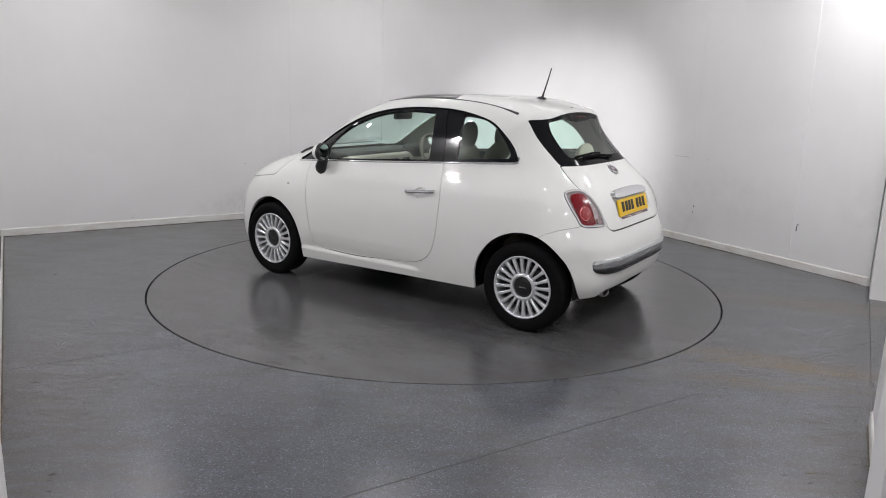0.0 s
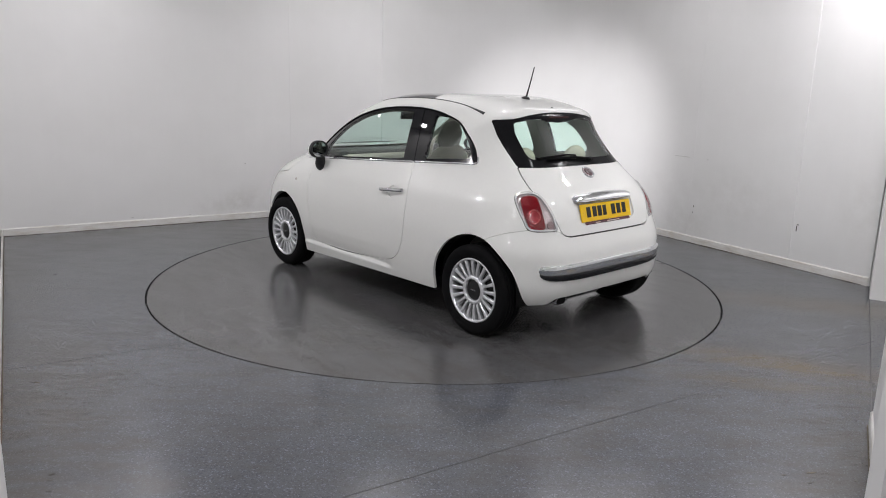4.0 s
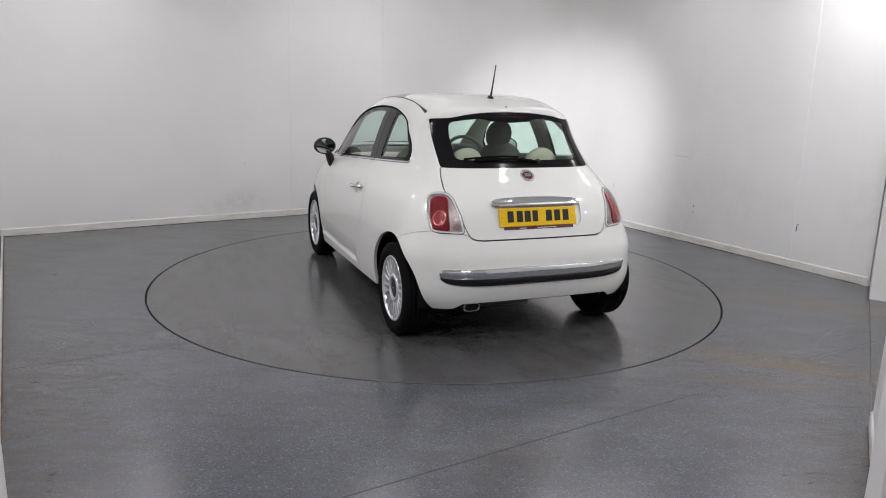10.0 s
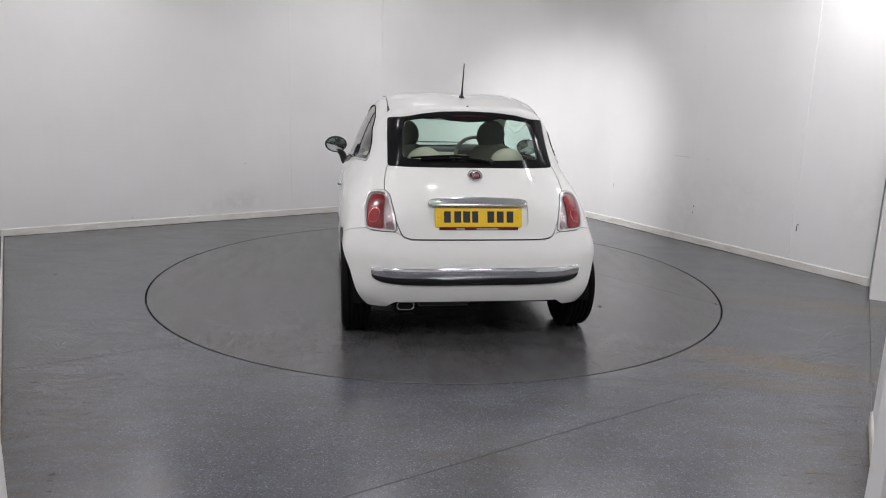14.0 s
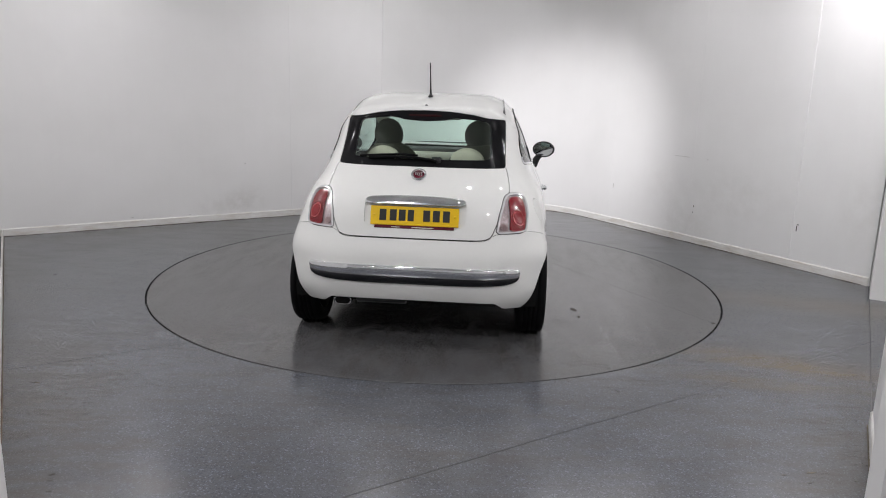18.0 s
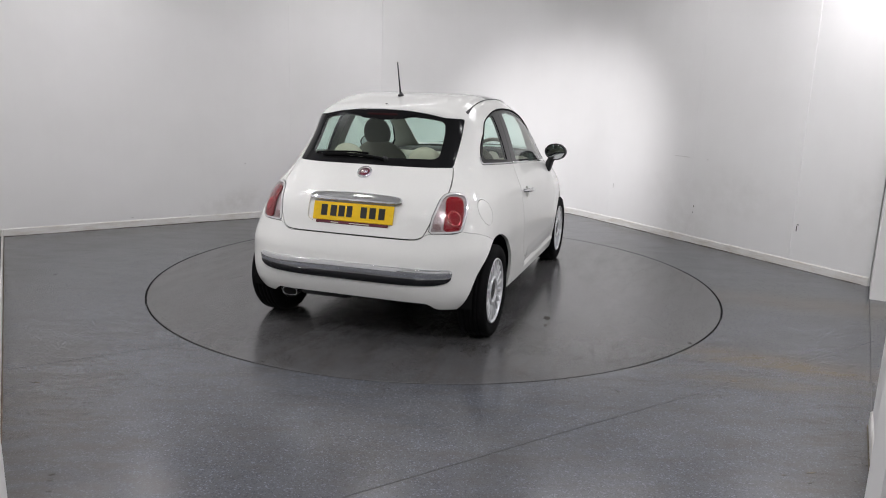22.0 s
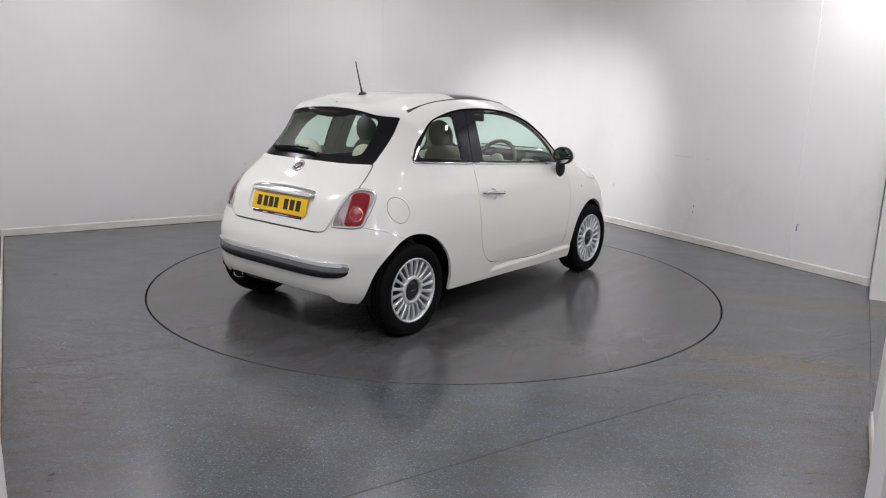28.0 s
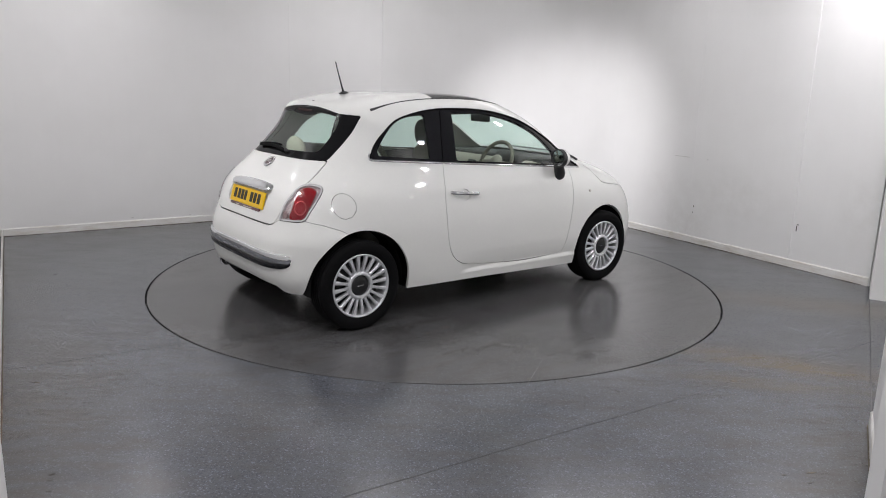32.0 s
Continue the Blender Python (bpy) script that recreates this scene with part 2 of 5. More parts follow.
# x, y, turn, half length, half width, colour, amount: tyre-worn bands by the opening, dark brown along the walls
BROWN, DARK_BROWN = (0.115, 0.090, 0.058), (0.056, 0.046, 0.033)
FLOOR_BANDS = [(2.9, -0.58, -17, 1.3, 0.28, BROWN, 1.0), (2.1, -1.82, -22, 1.2, 0.24, BROWN, 1.0), (1.9, -2.12, -15, 0.9, 0.18, BROWN, 0.45), (-1.85, -2.85, 121, 2.2, 0.62, DARK_BROWN, 0.6), (-3.3, -0.4, 121, 2.2, 0.40, DARK_BROWN, 0.45), (-2.6, 1.5, 35, 2.2, 0.6, DARK_BROWN, 0.3), (1.75, -3.1, 60, 1.0, 0.3, DARK_BROWN, 0.6)]
FLOOR_VINYL = surface_mat("floor_vinyl", vinyl((0.084, 0.090, 0.103), (0.092, 0.086, 0.076), FLOOR_BANDS))
DISC_VINYL = surface_mat("turntable_vinyl", vinyl((0.086, 0.086, 0.088), (0.078, 0.074, 0.068), chip=0.45))


def skirting_paint(nt, b):
    """Cream-white gloss with brown mop stains."""
    co = nt.nodes.new("ShaderNodeTexCoord").outputs["Object"]
    stretch = nt.nodes.new("ShaderNodeMapping")
    stretch.inputs["Scale"].default_value = (5.0, 5.0, 26.0)
    nt.links.new(co, stretch.inputs["Vector"])
    stain = node(nt, "ShaderNodeTexNoise", Scale=1.0, Detail=6.0, Roughness=0.62)
    nt.links.new(stretch.outputs[0], stain.inputs["Vector"])
    c = mixed(nt, "MIX", ramp_node(nt, stain.outputs["Fac"], [(0.44, (0, 0, 0)), (0.72, (0.45, 0.45, 0.45))]), (0.77, 0.76, 0.735), (0.42, 0.35, 0.26))
    nt.links.new(c, b.inputs["Base Color"])
    b.inputs["Roughness"].default_value = 0.4


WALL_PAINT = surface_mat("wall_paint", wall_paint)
CEILING_PAINT = material("ceiling_paint", (0.75, 0.75, 0.74), rough=0.9, grain=0.03)
SKIRT = surface_mat("skirting", skirting_paint)
GAP_BLACK = material("gap_black", (0.012, 0.012, 0.012), rough=0.9)
SEAM = material("seam_weld", (0.064, 0.064, 0.064), rough=0.6, grain=0.2)
DISC_SEAM = material("turntable_seam_weld", (0.066, 0.065, 0.063), rough=0.4, grain=0.2)
SCUFF = material("dark_scuff", (0.05, 0.045, 0.04), rough=0.8, grain=0.4, grain_scale=200)
SCUFF_PALE = material("pale_scuff", (0.58, 0.57, 0.55), rough=0.8, grain=0.3, grain_scale=200)
# brown of floor marks; along the skirting it also paints a shadow line
GRIME_SHADOW = material("grime_shadow", (0.085, 0.066, 0.044), rough=0.9, grain=0.3)


# ---------------------------------------------------------------- mesh helpers
def mesh_of(name, verts, faces, smooth=False, normals=None):
    me = bpy.data.meshes.new(name)
    me.from_pydata([tuple(v) for v in verts], [], [tuple(f) for f in faces])
    me.update()
    if smooth:
        me.polygons.foreach_set("use_smooth", [True] * len(me.polygons))
    if normals is not None:
        me.normals_split_custom_set_from_vertices([tuple(n) for n in normals])
    return me


def put(name, me, mat, parent=None, label="", m=None):
    ob = new(name, me)
    if mat:
        me.materials.append(mat)
    if parent:
        ob.parent = parent
    if m is not None:
        ob.matrix_local = m
    if label:
        ob["label"] = label
    return ob


def part(name, bm, mat, parent, label="", m=None, smooth=False):
    me = bpy.data.meshes.new(name)
    bmesh.ops.recalc_face_normals(bm, faces=bm.faces)
    bm.to_mesh(me)
    bm.free()
    if smooth:
        me.polygons.foreach_set("use_smooth", [True] * len(me.polygons))
    return put(name, me, mat, parent, label, m)


def box_bm(sx, sy, sz, bevel=0.0, segments=2, at=(0, 0, 0), bm=None):
    own = bmesh.new()
    bmesh.ops.create_cube(own, size=1)
    bmesh.ops.scale(own, vec=(sx, sy, sz), verts=own.verts)
    if bevel:
        bmesh.ops.bevel(own, geom=own.edges[:], offset=bevel, segments=segments, affect="EDGES", profile=0.5)
    bmesh.ops.translate(own, vec=at, verts=own.verts)
    if bm is None:
        return own
    tmp = bpy.data.meshes.new("tmp")
    own.to_mesh(tmp)
    own.free()
    bm.from_mesh(tmp)
    bpy.data.meshes.remove(tmp)
    return bm


def revolve(profile, steps=64, closed=False):
    """Mesh lists of a profile of (radius, y) turned about the y axis."""
    verts, faces = [], []
    n = len(profile)
    for i in range(steps):
        a = 2 * math.pi * i / steps
        verts += [(r * math.cos(a), y, r * math.sin(a)) for r, y in profile]
    for i in range(steps):
        j = (i + 1) % steps
        for k in range(n if closed else n - 1):
            l = (k + 1) % n
            faces.append((i * n + k, i * n + l, j * n + l, j * n + k))
    return verts, faces


def catmull(points, steps=10):
    p = np.array(points, float)
    e = np.vstack([2 * p[0] - p[1], p, 2 * p[-1] - p[-2]])
    out = []
    for i in range(len(p) - 1):
        a, b, c, d = e[i:i + 4]
        for t in np.linspace(0, 1, steps, endpoint=False):
            out.append(0.5 * (2 * b + (c - a) * t + (2 * a - 5 * b + 4 * c - d) * t * t + (3 * b - a - 3 * c + d) * t ** 3))
    out.append(p[-1])
    return np.array(out)


def sweep(path, section, up=(0, 0, 1), closed_ends=True):
    """Lists of a section of (side, up) offsets carried along a path of 3D points."""
    path = [Vector(p) for p in path]
    verts, faces, n = [], [], len(section)
    for i, p in enumerate(path):
        d = (path[min(i + 1, len(path) - 1)] - path[max(i - 1, 0)]).normalized()
        side = d.cross(Vector(up)).normalized()
        top = side.cross(d)
        verts += [p + side * a + top * b for a, b in section]
    for i in range(len(path) - 1):
        for k in range(n):
            l = (k + 1) % n
            faces.append((i * n + k, (i + 1) * n + k, (i + 1) * n + l, i * n + l))
    if closed_ends:
        faces += [tuple(range(n)), tuple(reversed(range((len(path) - 1) * n, len(path) * n)))]
    return verts, faces


def ring_section(r, n=10):
    return [(r * math.cos(2 * math.pi * i / n), r * math.sin(2 * math.pi * i / n)) for i in range(n)]


# ---------------------------------------------------------------- the room
# floor: a slab with a round pit for the turntable
def floor_with_pit():
    steps, r0 = 180, DISC_RADIUS + 0.013
    vs, fs = [], []
    for i in range(steps):
        a = 2 * math.pi * i / steps
        ca, sa = math.cos(a), math.sin(a)
        k = 8.5 / max(abs(ca), abs(sa))
        for r, z in ((r0, -0.05), (r0, 0.0), (3.0, 0.0), (k, 0.0), (k, -0.2)):
            vs.append((r * ca, r * sa, z))
    for i in range(steps):
        j = (i + 1) % steps
        for k in range(4):
            fs.append((i * 5 + k, j * 5 + k, j * 5 + k + 1, i * 5 + k + 1))
    fs.append(tuple(i * 5 for i in range(steps)))
    return mesh_of("floor", vs, [tuple(reversed(f)) for f in fs])


floor = tagged(put("floor", floor_with_pit(), FLOOR_VINYL), "blue-grey speckled vinyl floor with scuffs and brown stains", "floor", kind="structure")
put("pit_lining", mesh_of("pit_lining", *revolve([(DISC_RADIUS + 0.0125, -0.002), (DISC_RADIUS + 0.0125, -0.049)], 180)), GAP_BLACK, floor, "black turntable gap", pose(0, 0, 0, 90))

turntable = tagged(new("turntable"), "round grey vinyl-covered turntable flush with the floor", "turntable")
disc_v, disc_f = revolve([(DISC_RADIUS, -0.03), (DISC_RADIUS, -0.002), (DISC_RADIUS - 0.002, 0.0)], 180)
put("disc", mesh_of("disc", [(x, z, y) for x, y, z in disc_v] + [(0, 0, 0)], disc_f + [tuple(i * 3 + 2 for i in range(180))]), DISC_VINYL, turntable)

L0, LDIR = Vector((-4.217, 1.093, 0)), Vector((0.8460, 0.5332, 0)).normalized()
RDIR = Vector((0.4983, -0.8670, 0)).normalized()
CORNER = Vector((1.085, 4.4346, 0))
WALL_TOP = 3.0


def wall_strip(name, pts, thickness=0.12, top=WALL_TOP, label=""):
    """An upright wall along ground points; its room face runs along them, its thickness lies to the left of the way."""
    pts = [Vector((p[0], p[1], 0)) for p in pts]
    vs, fs = [], []
    for i, p in enumerate(pts):
        a, b = pts[max(i - 1, 0)], pts[min(i + 1, len(pts) - 1)]
        d = (b - a).normalized()
        n = Vector((-d.y, d.x, 0))
        q = p + n * thickness
        vs += [(p.x, p.y, 0), (p.x, p.y, top), (q.x, q.y, top), (q.x, q.y, 0)]
    for i in range(len(pts) - 1):
        for k in range(4):
            l = (k + 1) % 4
            fs.append((i * 4 + k, (i + 1) * 4 + k, (i + 1) * 4 + l, i * 4 + l))
    fs += [(0, 1, 2, 3), tuple(len(vs) - 4 + k for k in (3, 2, 1, 0))]
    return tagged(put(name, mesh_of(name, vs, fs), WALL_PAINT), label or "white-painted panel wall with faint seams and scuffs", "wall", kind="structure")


# the far corner is rounded
T = 1.60
A0 = CORNER - LDIR * T
bend = []
nL = Vector((LDIR.y, -LDIR.x, 0))
turn = math.acos(LDIR.dot(RDIR))
RAD = T / math.tan(turn / 2)
CEN = A0 + nL * RAD
for i in range(81):
    a = math.atan2((A0 - CEN).y, (A0 - CEN).x) - turn * i / 80
    bend.append(CEN + Vector((math.cos(a), math.sin(a), 0)) * RAD)
R_END = CORNER + RDIR * 5.073
LEFT_NEAR = Vector((-1.511, -3.526, 0))
L_JOINTS = [L0 + LDIR * a for a in (2.964, 4.146)]
R_JOINTS = [CORNER + RDIR * a for a in (1.92, 3.12, 4.315)]


def offset_run(pts, out):
    """The same ground line pushed away from the room."""
    made = []
    for i, q in enumerate(pts):
        d = (pts[min(i + 1, len(pts) - 1)] - pts[max(i - 1, 0)]).normalized()
        made.append(q + Vector((-d.y, d.x, 0)) * out)
    return made


wall_far = wall_strip("wall_far", offset_run([L0, *bend, R_END], 0.0125))
# its boards, with fine joints between them
RUNS = [[L0, L_JOINTS[0]], [L_JOINTS[0], L_JOINTS[1]], [L_JOINTS[1], *bend, R_JOINTS[0]], [R_JOINTS[0], R_JOINTS[1]], [R_JOINTS[1], R_JOINTS[2]], [R_JOINTS[2], R_END]]
for run in RUNS:
    a, b = run[0], run[-1]
    run = [a + (run[1] - a).normalized() * 0.0009, *run[1:-1], b + (run[-2] - b).normalized() * 0.0009]
    front, back = run, offset_run(run, 0.012)
    vs = [(q.x, q.y, z) for f, k in zip(front, back) for q in (f, k) for z in (0.0, WALL_TOP)]
    fs = [(i * 4 + c, (i + 1) * 4 + c, (i + 1) * 4 + d, i * 4 + d) for i in range(len(run) - 1) for c, d in ((0, 1), (1, 3), (3, 2), (2, 0))] + [(0, 1, 3, 2), tuple(len(vs) - 4 + k for k in (2, 3, 1, 0))]
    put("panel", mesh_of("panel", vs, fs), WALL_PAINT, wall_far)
wall_left = wall_strip("wall_left", [LEFT_NEAR, L0 - LDIR * 0.002])
pillar = wall_strip("wall_pillar", [(3.622, 0.034), (3.392, -0.354), (3.505, -0.412), (4.6, -0.99)], 0.1, label="white-painted wall return beside the opening")
wall_right = wall_strip("wall_right", [(3.1, -2.475), (2.101, -2.594), (1.625, -3.440), (3.2, -3.56)], 0.08, label="white-painted wall end beside the opening")
for k, run in enumerate(([(-1.511, -3.526), (-3.6, -3.8), (-3.6, -7.2), (3.6, -7.2), (3.6, -3.59), (1.625, -3.440)], [(4.6, -0.99), (4.6, -2.475), (2.9, -2.475)])):
    wall_strip(("wall_back", "wall_side")[k], run[::-1] if k == 0 else run, 0.1, label="plain white-painted wall")

ceiling = tagged(put("ceiling", mesh_of("ceiling", [(-8, -8, WALL_TOP), (8, -8, WALL_TOP), (8, 8, WALL_TOP), (-8, 8, WALL_TOP), (-8, -8, WALL_TOP + 0.1), (8, -8, WALL_TOP + 0.1), (8, 8, WALL_TOP + 0.1), (-8, 8, WALL_TOP + 0.1)], [(0, 1, 2, 3), (7, 6, 5, 4), (0, 4, 5, 1), (1, 5, 6, 2), (2, 6, 7, 3), (3, 7, 4, 0)]), CEILING_PAINT), "plain white ceiling", "ceiling", kind="structure")


def skirting(pts, name="baseboard", height=0.075, out=0.010):
    pts = [Vector((p[0], p[1], 0)) for p in pts]
    vs, fs = sweep(pts, [(0, 0), (out, 0), (out, height - 0.008), (out - 0.006, height), (0, height)])
    return tagged(put(name, mesh_of(name, vs, fs), SKIRT), "cream-white painted skirting board, grimy along the floor", "skirting", kind="structure")


skirting([L0, *bend, R_END - RDIR * 0.01])
skirting([LEFT_NEAR, L0 + LDIR * 0.02])
skirting([(2.101, -2.594), (1.625, -3.440)])


# ---------------------------------------------------------------- the car: skin
# x runs forward from the rear axle, y to the car's left, z up from the ground.
# Side outline of the centre plane, each with the roundness of the section that leads to it.
MID_X, MID_Z = 1.2, 0.62
OUTLINE_REAR = [(-0.382, 0.20, 6.0), (-0.455, 0.30, 6.0), (-0.485, 0.44, 5.2), (-0.478, 0.56, 5.2), (-0.438, 0.675, 5.2), (-0.384, 0.83, 5.2), (-0.235, 1.01, 5.0), (-0.160, 1.09, 4.8), (0.001, 1.30, 4.8), (0.040, 1.375, 5.0), (0.068, 1.400, 5.2), (0.142, 1.423, 5.5)]
OUTLINE_TOP = [(0.36, 1.466, 6.2), (0.75, 1.488, 7.0), (1.15, 1.478, 7.0), (1.5, 1.40, 7.0), (1.85, 1.215, 6.2), (2.12, 1.05, 5.0)]
OUTLINE_FRONT = [(2.36, 0.975, 4.4), (2.64, 0.885, 4.2), (2.86, 0.745, 4.2), (2.97, 0.56, 4.2), (2.99, 0.38, 4.4), (2.93, 0.2, 5.0)]
OUTLINE_LOW = [(2.5, 0.07, 8.0), (1.2, 0.05, 12.0), (0.0, 0.07, 8.0)]
OUTLINE = np.array(OUTLINE_REAR + OUTLINE_TOP + OUTLINE_FRONT + OUTLINE_LOW)
HALF_WIDTH = np.array([(0, 0.74), (0.2, 0.780), (0.3, 0.797), (0.4, 0.808), (0.5, 0.813), (0.65, 0.813), (0.78, 0.797), (0.855, 0.781), (0.90, 0.763), (0.96, 0.734), (1.03, 0.703), (1.1, 0.681), (1.3, 0.615), (1.5, 0.55)])


WIDTH_SLOPE = np.gradient(HALF_WIDTH[:, 1], HALF_WIDTH[:, 0])


def closed_spline(K, u):
    """Smooth closed cubic curve through the rows of K, at parameters u from 0 to 1."""
    n = len(K)
    h = np.hypot(*(np.roll(K[:, :2], -1, 0) - K[:, :2]).T) ** 0.75
    t = np.concatenate([[0], np.cumsum(h)])
    A, B = np.zeros((n, n)), np.zeros(K.shape)
    for i in range(n):
        a, b = h[i - 1], h[i]
        A[i, i - 1] += a
        A[i, i] += 2 * (a + b)
        A[i, (i + 1) % n] += b
        B[i] = 6 * ((K[(i + 1) % n] - K[i]) / b - (K[i] - K[i - 1]) / a)
    M = np.linalg.solve(A, B)
    u = np.asarray(u) % 1 * t[-1]
    i = np.clip(np.searchsorted(t, u, side="right") - 1, 0, n - 1)
    x, hh, j = (u - t[i])[:, None], h[i][:, None], (i + 1) % n
    return M[i] * (hh - x) ** 3 / (6 * hh) + M[j] * x ** 3 / (6 * hh) + (K[i] / hh - M[i] * hh / 6) * (hh - x) + (K[j] / hh - M[j] * hh / 6) * x


def half_width(z):
    a = HALF_WIDTH
    zz = np.clip(z, a[0, 0], a[-1, 0] - 1e-6)
    i = np.clip(np.searchsorted(a[:, 0], zz, side="right") - 1, 0, len(a) - 2)
    m = WIDTH_SLOPE
    h = a[i + 1, 0] - a[i, 0]
    t = (zz - a[i, 0]) / h
    return (2 * t ** 3 - 3 * t ** 2 + 1) * a[i, 1] + (t ** 3 - 2 * t ** 2 + t) * h * m[i] + (-2 * t ** 3 + 3 * t ** 2) * a[i + 1, 1] + (t ** 3 - t ** 2) * h * m[i + 1]


def body_width(x, z):
    """Half-width with the flare over the rear wheels and the tuck below the doors' crease."""
    tuck = np.interp(z, [0.250, 0.270, 0.282, 0.35, 0.41], [0.0, 0.003, -0.017, -0.006, 0.0])
    return (half_width(z) + tuck * np.clip((x - 0.80) / 0.09, 0, 1) * np.clip((2.0 - x) / 0.1, 0, 1)) * (1 + 0.086 * np.exp(-((x + 0.24) / 0.18) ** 2) * np.exp(-((z - 0.46) / 0.27) ** 2))


RIM_POINTS = closed_spline(OUTLINE, np.linspace(0, 1, 900, endpoint=False))
RIM_POINTS = RIM_POINTS[np.argsort(np.arctan2(RIM_POINTS[:, 1] - MID_Z, RIM_POINTS[:, 0] - MID_X))]
RIM_ANGLE = np.arctan2(RIM_POINTS[:, 1] - MID_Z, RIM_POINTS[:, 0] - MID_X)
RIM_FAR = np.hypot(RIM_POINTS[:, 0] - MID_X, RIM_POINTS[:, 1] - MID_Z)
RIM_ROUND = RIM_POINTS[:, 2]


def skin_y(x, z):
    """Half-width of the skin at a place of the side view (0 outside the outline)."""
    a = np.arctan2(z - MID_Z, x - MID_X)
    far, n = np.interp(a, RIM_ANGLE, RIM_FAR), np.interp(a, RIM_ANGLE, RIM_ROUND)
    rho = np.minimum(np.hypot(x - MID_X, z - MID_Z) / far, 1)
    return body_width(x, z) * (1 - rho ** n) ** (1 / n)


def skin_x(y, z, rear=True):
    """x of the rear (or front) skin at a half-width and a height."""
    y, z = np.broadcast_arrays(np.asarray(y, float), np.asarray(z, float))
    lo, hi = np.full(y.shape, -0.7 if rear else 3.2), np.full(y.shape, 1.0 if rear else 1.6)
    for _ in range(22):
        mid = (lo + hi) / 2
        wide = skin_y(mid, z) > np.abs(y)
        lo, hi = np.where(wide, lo, mid), np.where(wide, mid, hi)
    mid = (lo + hi) / 2
    return mid if mid.shape else float(mid)


def skin_z(x, y):
    lo, hi = 1.7, 0.7
    for _ in range(22):
        mid = (lo + hi) / 2
        if skin_y(x, mid) > abs(y):
            hi = mid
        else:
            lo = mid
    return (lo + hi) / 2


def side_point(x, z, s=1, out=0.0):
    return Vector((x, s * (float(skin_y(x, z)) + out), z))


class Skin:
    def __init__(self, ns=400, n1=36, n2=40):
        P = closed_spline(OUTLINE, np.linspace(0, 1, ns, endpoint=False))
        n, r0 = P[:, 2:3], 0.8
        a0 = np.arcsin(r0 ** (n / 2))
        rho = np.concatenate([np.repeat(np.linspace(0.02, r0, n1, endpoint=False)[None], ns, 0), np.sin(a0 + (math.pi / 2 - a0) * np.linspace(0, 1, n2)[None]) ** (2 / n)], 1)
        x, z = MID_X + rho * (P[:, :1] - MID_X), MID_Z + rho * (P[:, 1:2] - MID_Z)
        y = body_width(x, z) * np.maximum(1 - rho ** n, 0) ** (1 / n)
        nr = n1 + n2
        V, F = [], []
        # left half, then the right half without the centre line
        left = np.stack([x, y, z], -1).reshape(-1, 3)
        right = np.stack([x, -y, z], -1)[:, :-1].reshape(-1, 3)
        V = np.vstack([left, right, [[MID_X, half_width(MID_Z), MID_Z], [MID_X, -half_width(MID_Z), MID_Z]]])
        base, c0, c1 = len(left), len(left) + len(right), len(left) + len(right) + 1
        lid = lambda i, k: (i % ns) * nr + k
        rid = lambda i, k: lid(i, k) if k == nr - 1 else base + (i % ns) * (nr - 1) + k
        for i in range(ns):
            for k in range(nr - 1):
                F.append((lid(i, k), lid(i, k + 1), lid(i + 1, k + 1), lid(i + 1, k)))
                F.append((rid(i, k), rid(i + 1, k), rid(i + 1, k + 1), rid(i, k + 1)))
            F.append((c0, lid(i, 0), lid(i + 1, 0)))
            F.append((c1, rid(i + 1, 0), rid(i, 0)))
        self.V = V
        N = np.zeros_like(V)
        quads = np.array([f for f in F if len(f) == 4])
        fn = np.cross(V[quads[:, 2]] - V[quads[:, 0]], V[quads[:, 3]] - V[quads[:, 1]])
        for k in range(4):
            np.add.at(N, quads[:, k], fn)
        N[c0], N[c1] = (0, 1, 0), (0, -1, 0)
        N /= np.linalg.norm(N, axis=1)[:, None] + 1e-12
        if (N[:base, 1] * 1.0).mean() < 0:
            N[:c0] *= -1
            F = [tuple(reversed(f)) for f in F]
        self.N, self.F = N, F

    def split(self, faces, g):
        """Faces where g <= 0 and faces where g > 0; those across the line are cut along it."""
        val = g(self.V[:, 0], self.V[:, 1], self.V[:, 2])
        inside, outside, cuts, newV, newN = [], [], {}, [], []
        count = len(self.V)

        def cut(a, b):
            key = (a, b) if a < b else (b, a)
            if key not in cuts:
                t = val[a] / (val[a] - val[b])
                cuts[key] = count + len(newV)
                newV.append(self.V[a] + (self.V[b] - self.V[a]) * t)
                newN.append(self.N[a] + (self.N[b] - self.N[a]) * t)
            return cuts[key]

        neg = val <= 0
        for f in faces:
            s = [neg[v] for v in f]
            if all(s):
                inside.append(f)
            elif not any(s):
                outside.append(f)
            else:
                fi, fo = [], []
                for k, a in enumerate(f):
                    b = f[(k + 1) % len(f)]
                    (fi if s[k] else fo).append(a)
                    if s[k] != s[(k + 1) % len(f)]:
                        c = cut(a, b)
                        fi.append(c)
                        fo.append(c)
                inside.append(tuple(fi))
                outside.append(tuple(fo))
        if newV:
            self.V = np.vstack([self.V, newV])
            N = np.array(newN)
            self.N = np.vstack([self.N, N / np.linalg.norm(N, axis=1)[:, None]])
        return inside, outside

    def panel(self, faces, g, gap=0.0018):
        """Take a panel out of faces, leaving a shut line of twice the gap round it."""
        if not gap:
            return self.split(faces, g)
        inner, rest = self.split(faces, lambda x, y, z: g(x, y, z) + gap)
        _, outer = self.split(rest, lambda x, y, z: g(x, y, z) - gap)
        return inner, outer

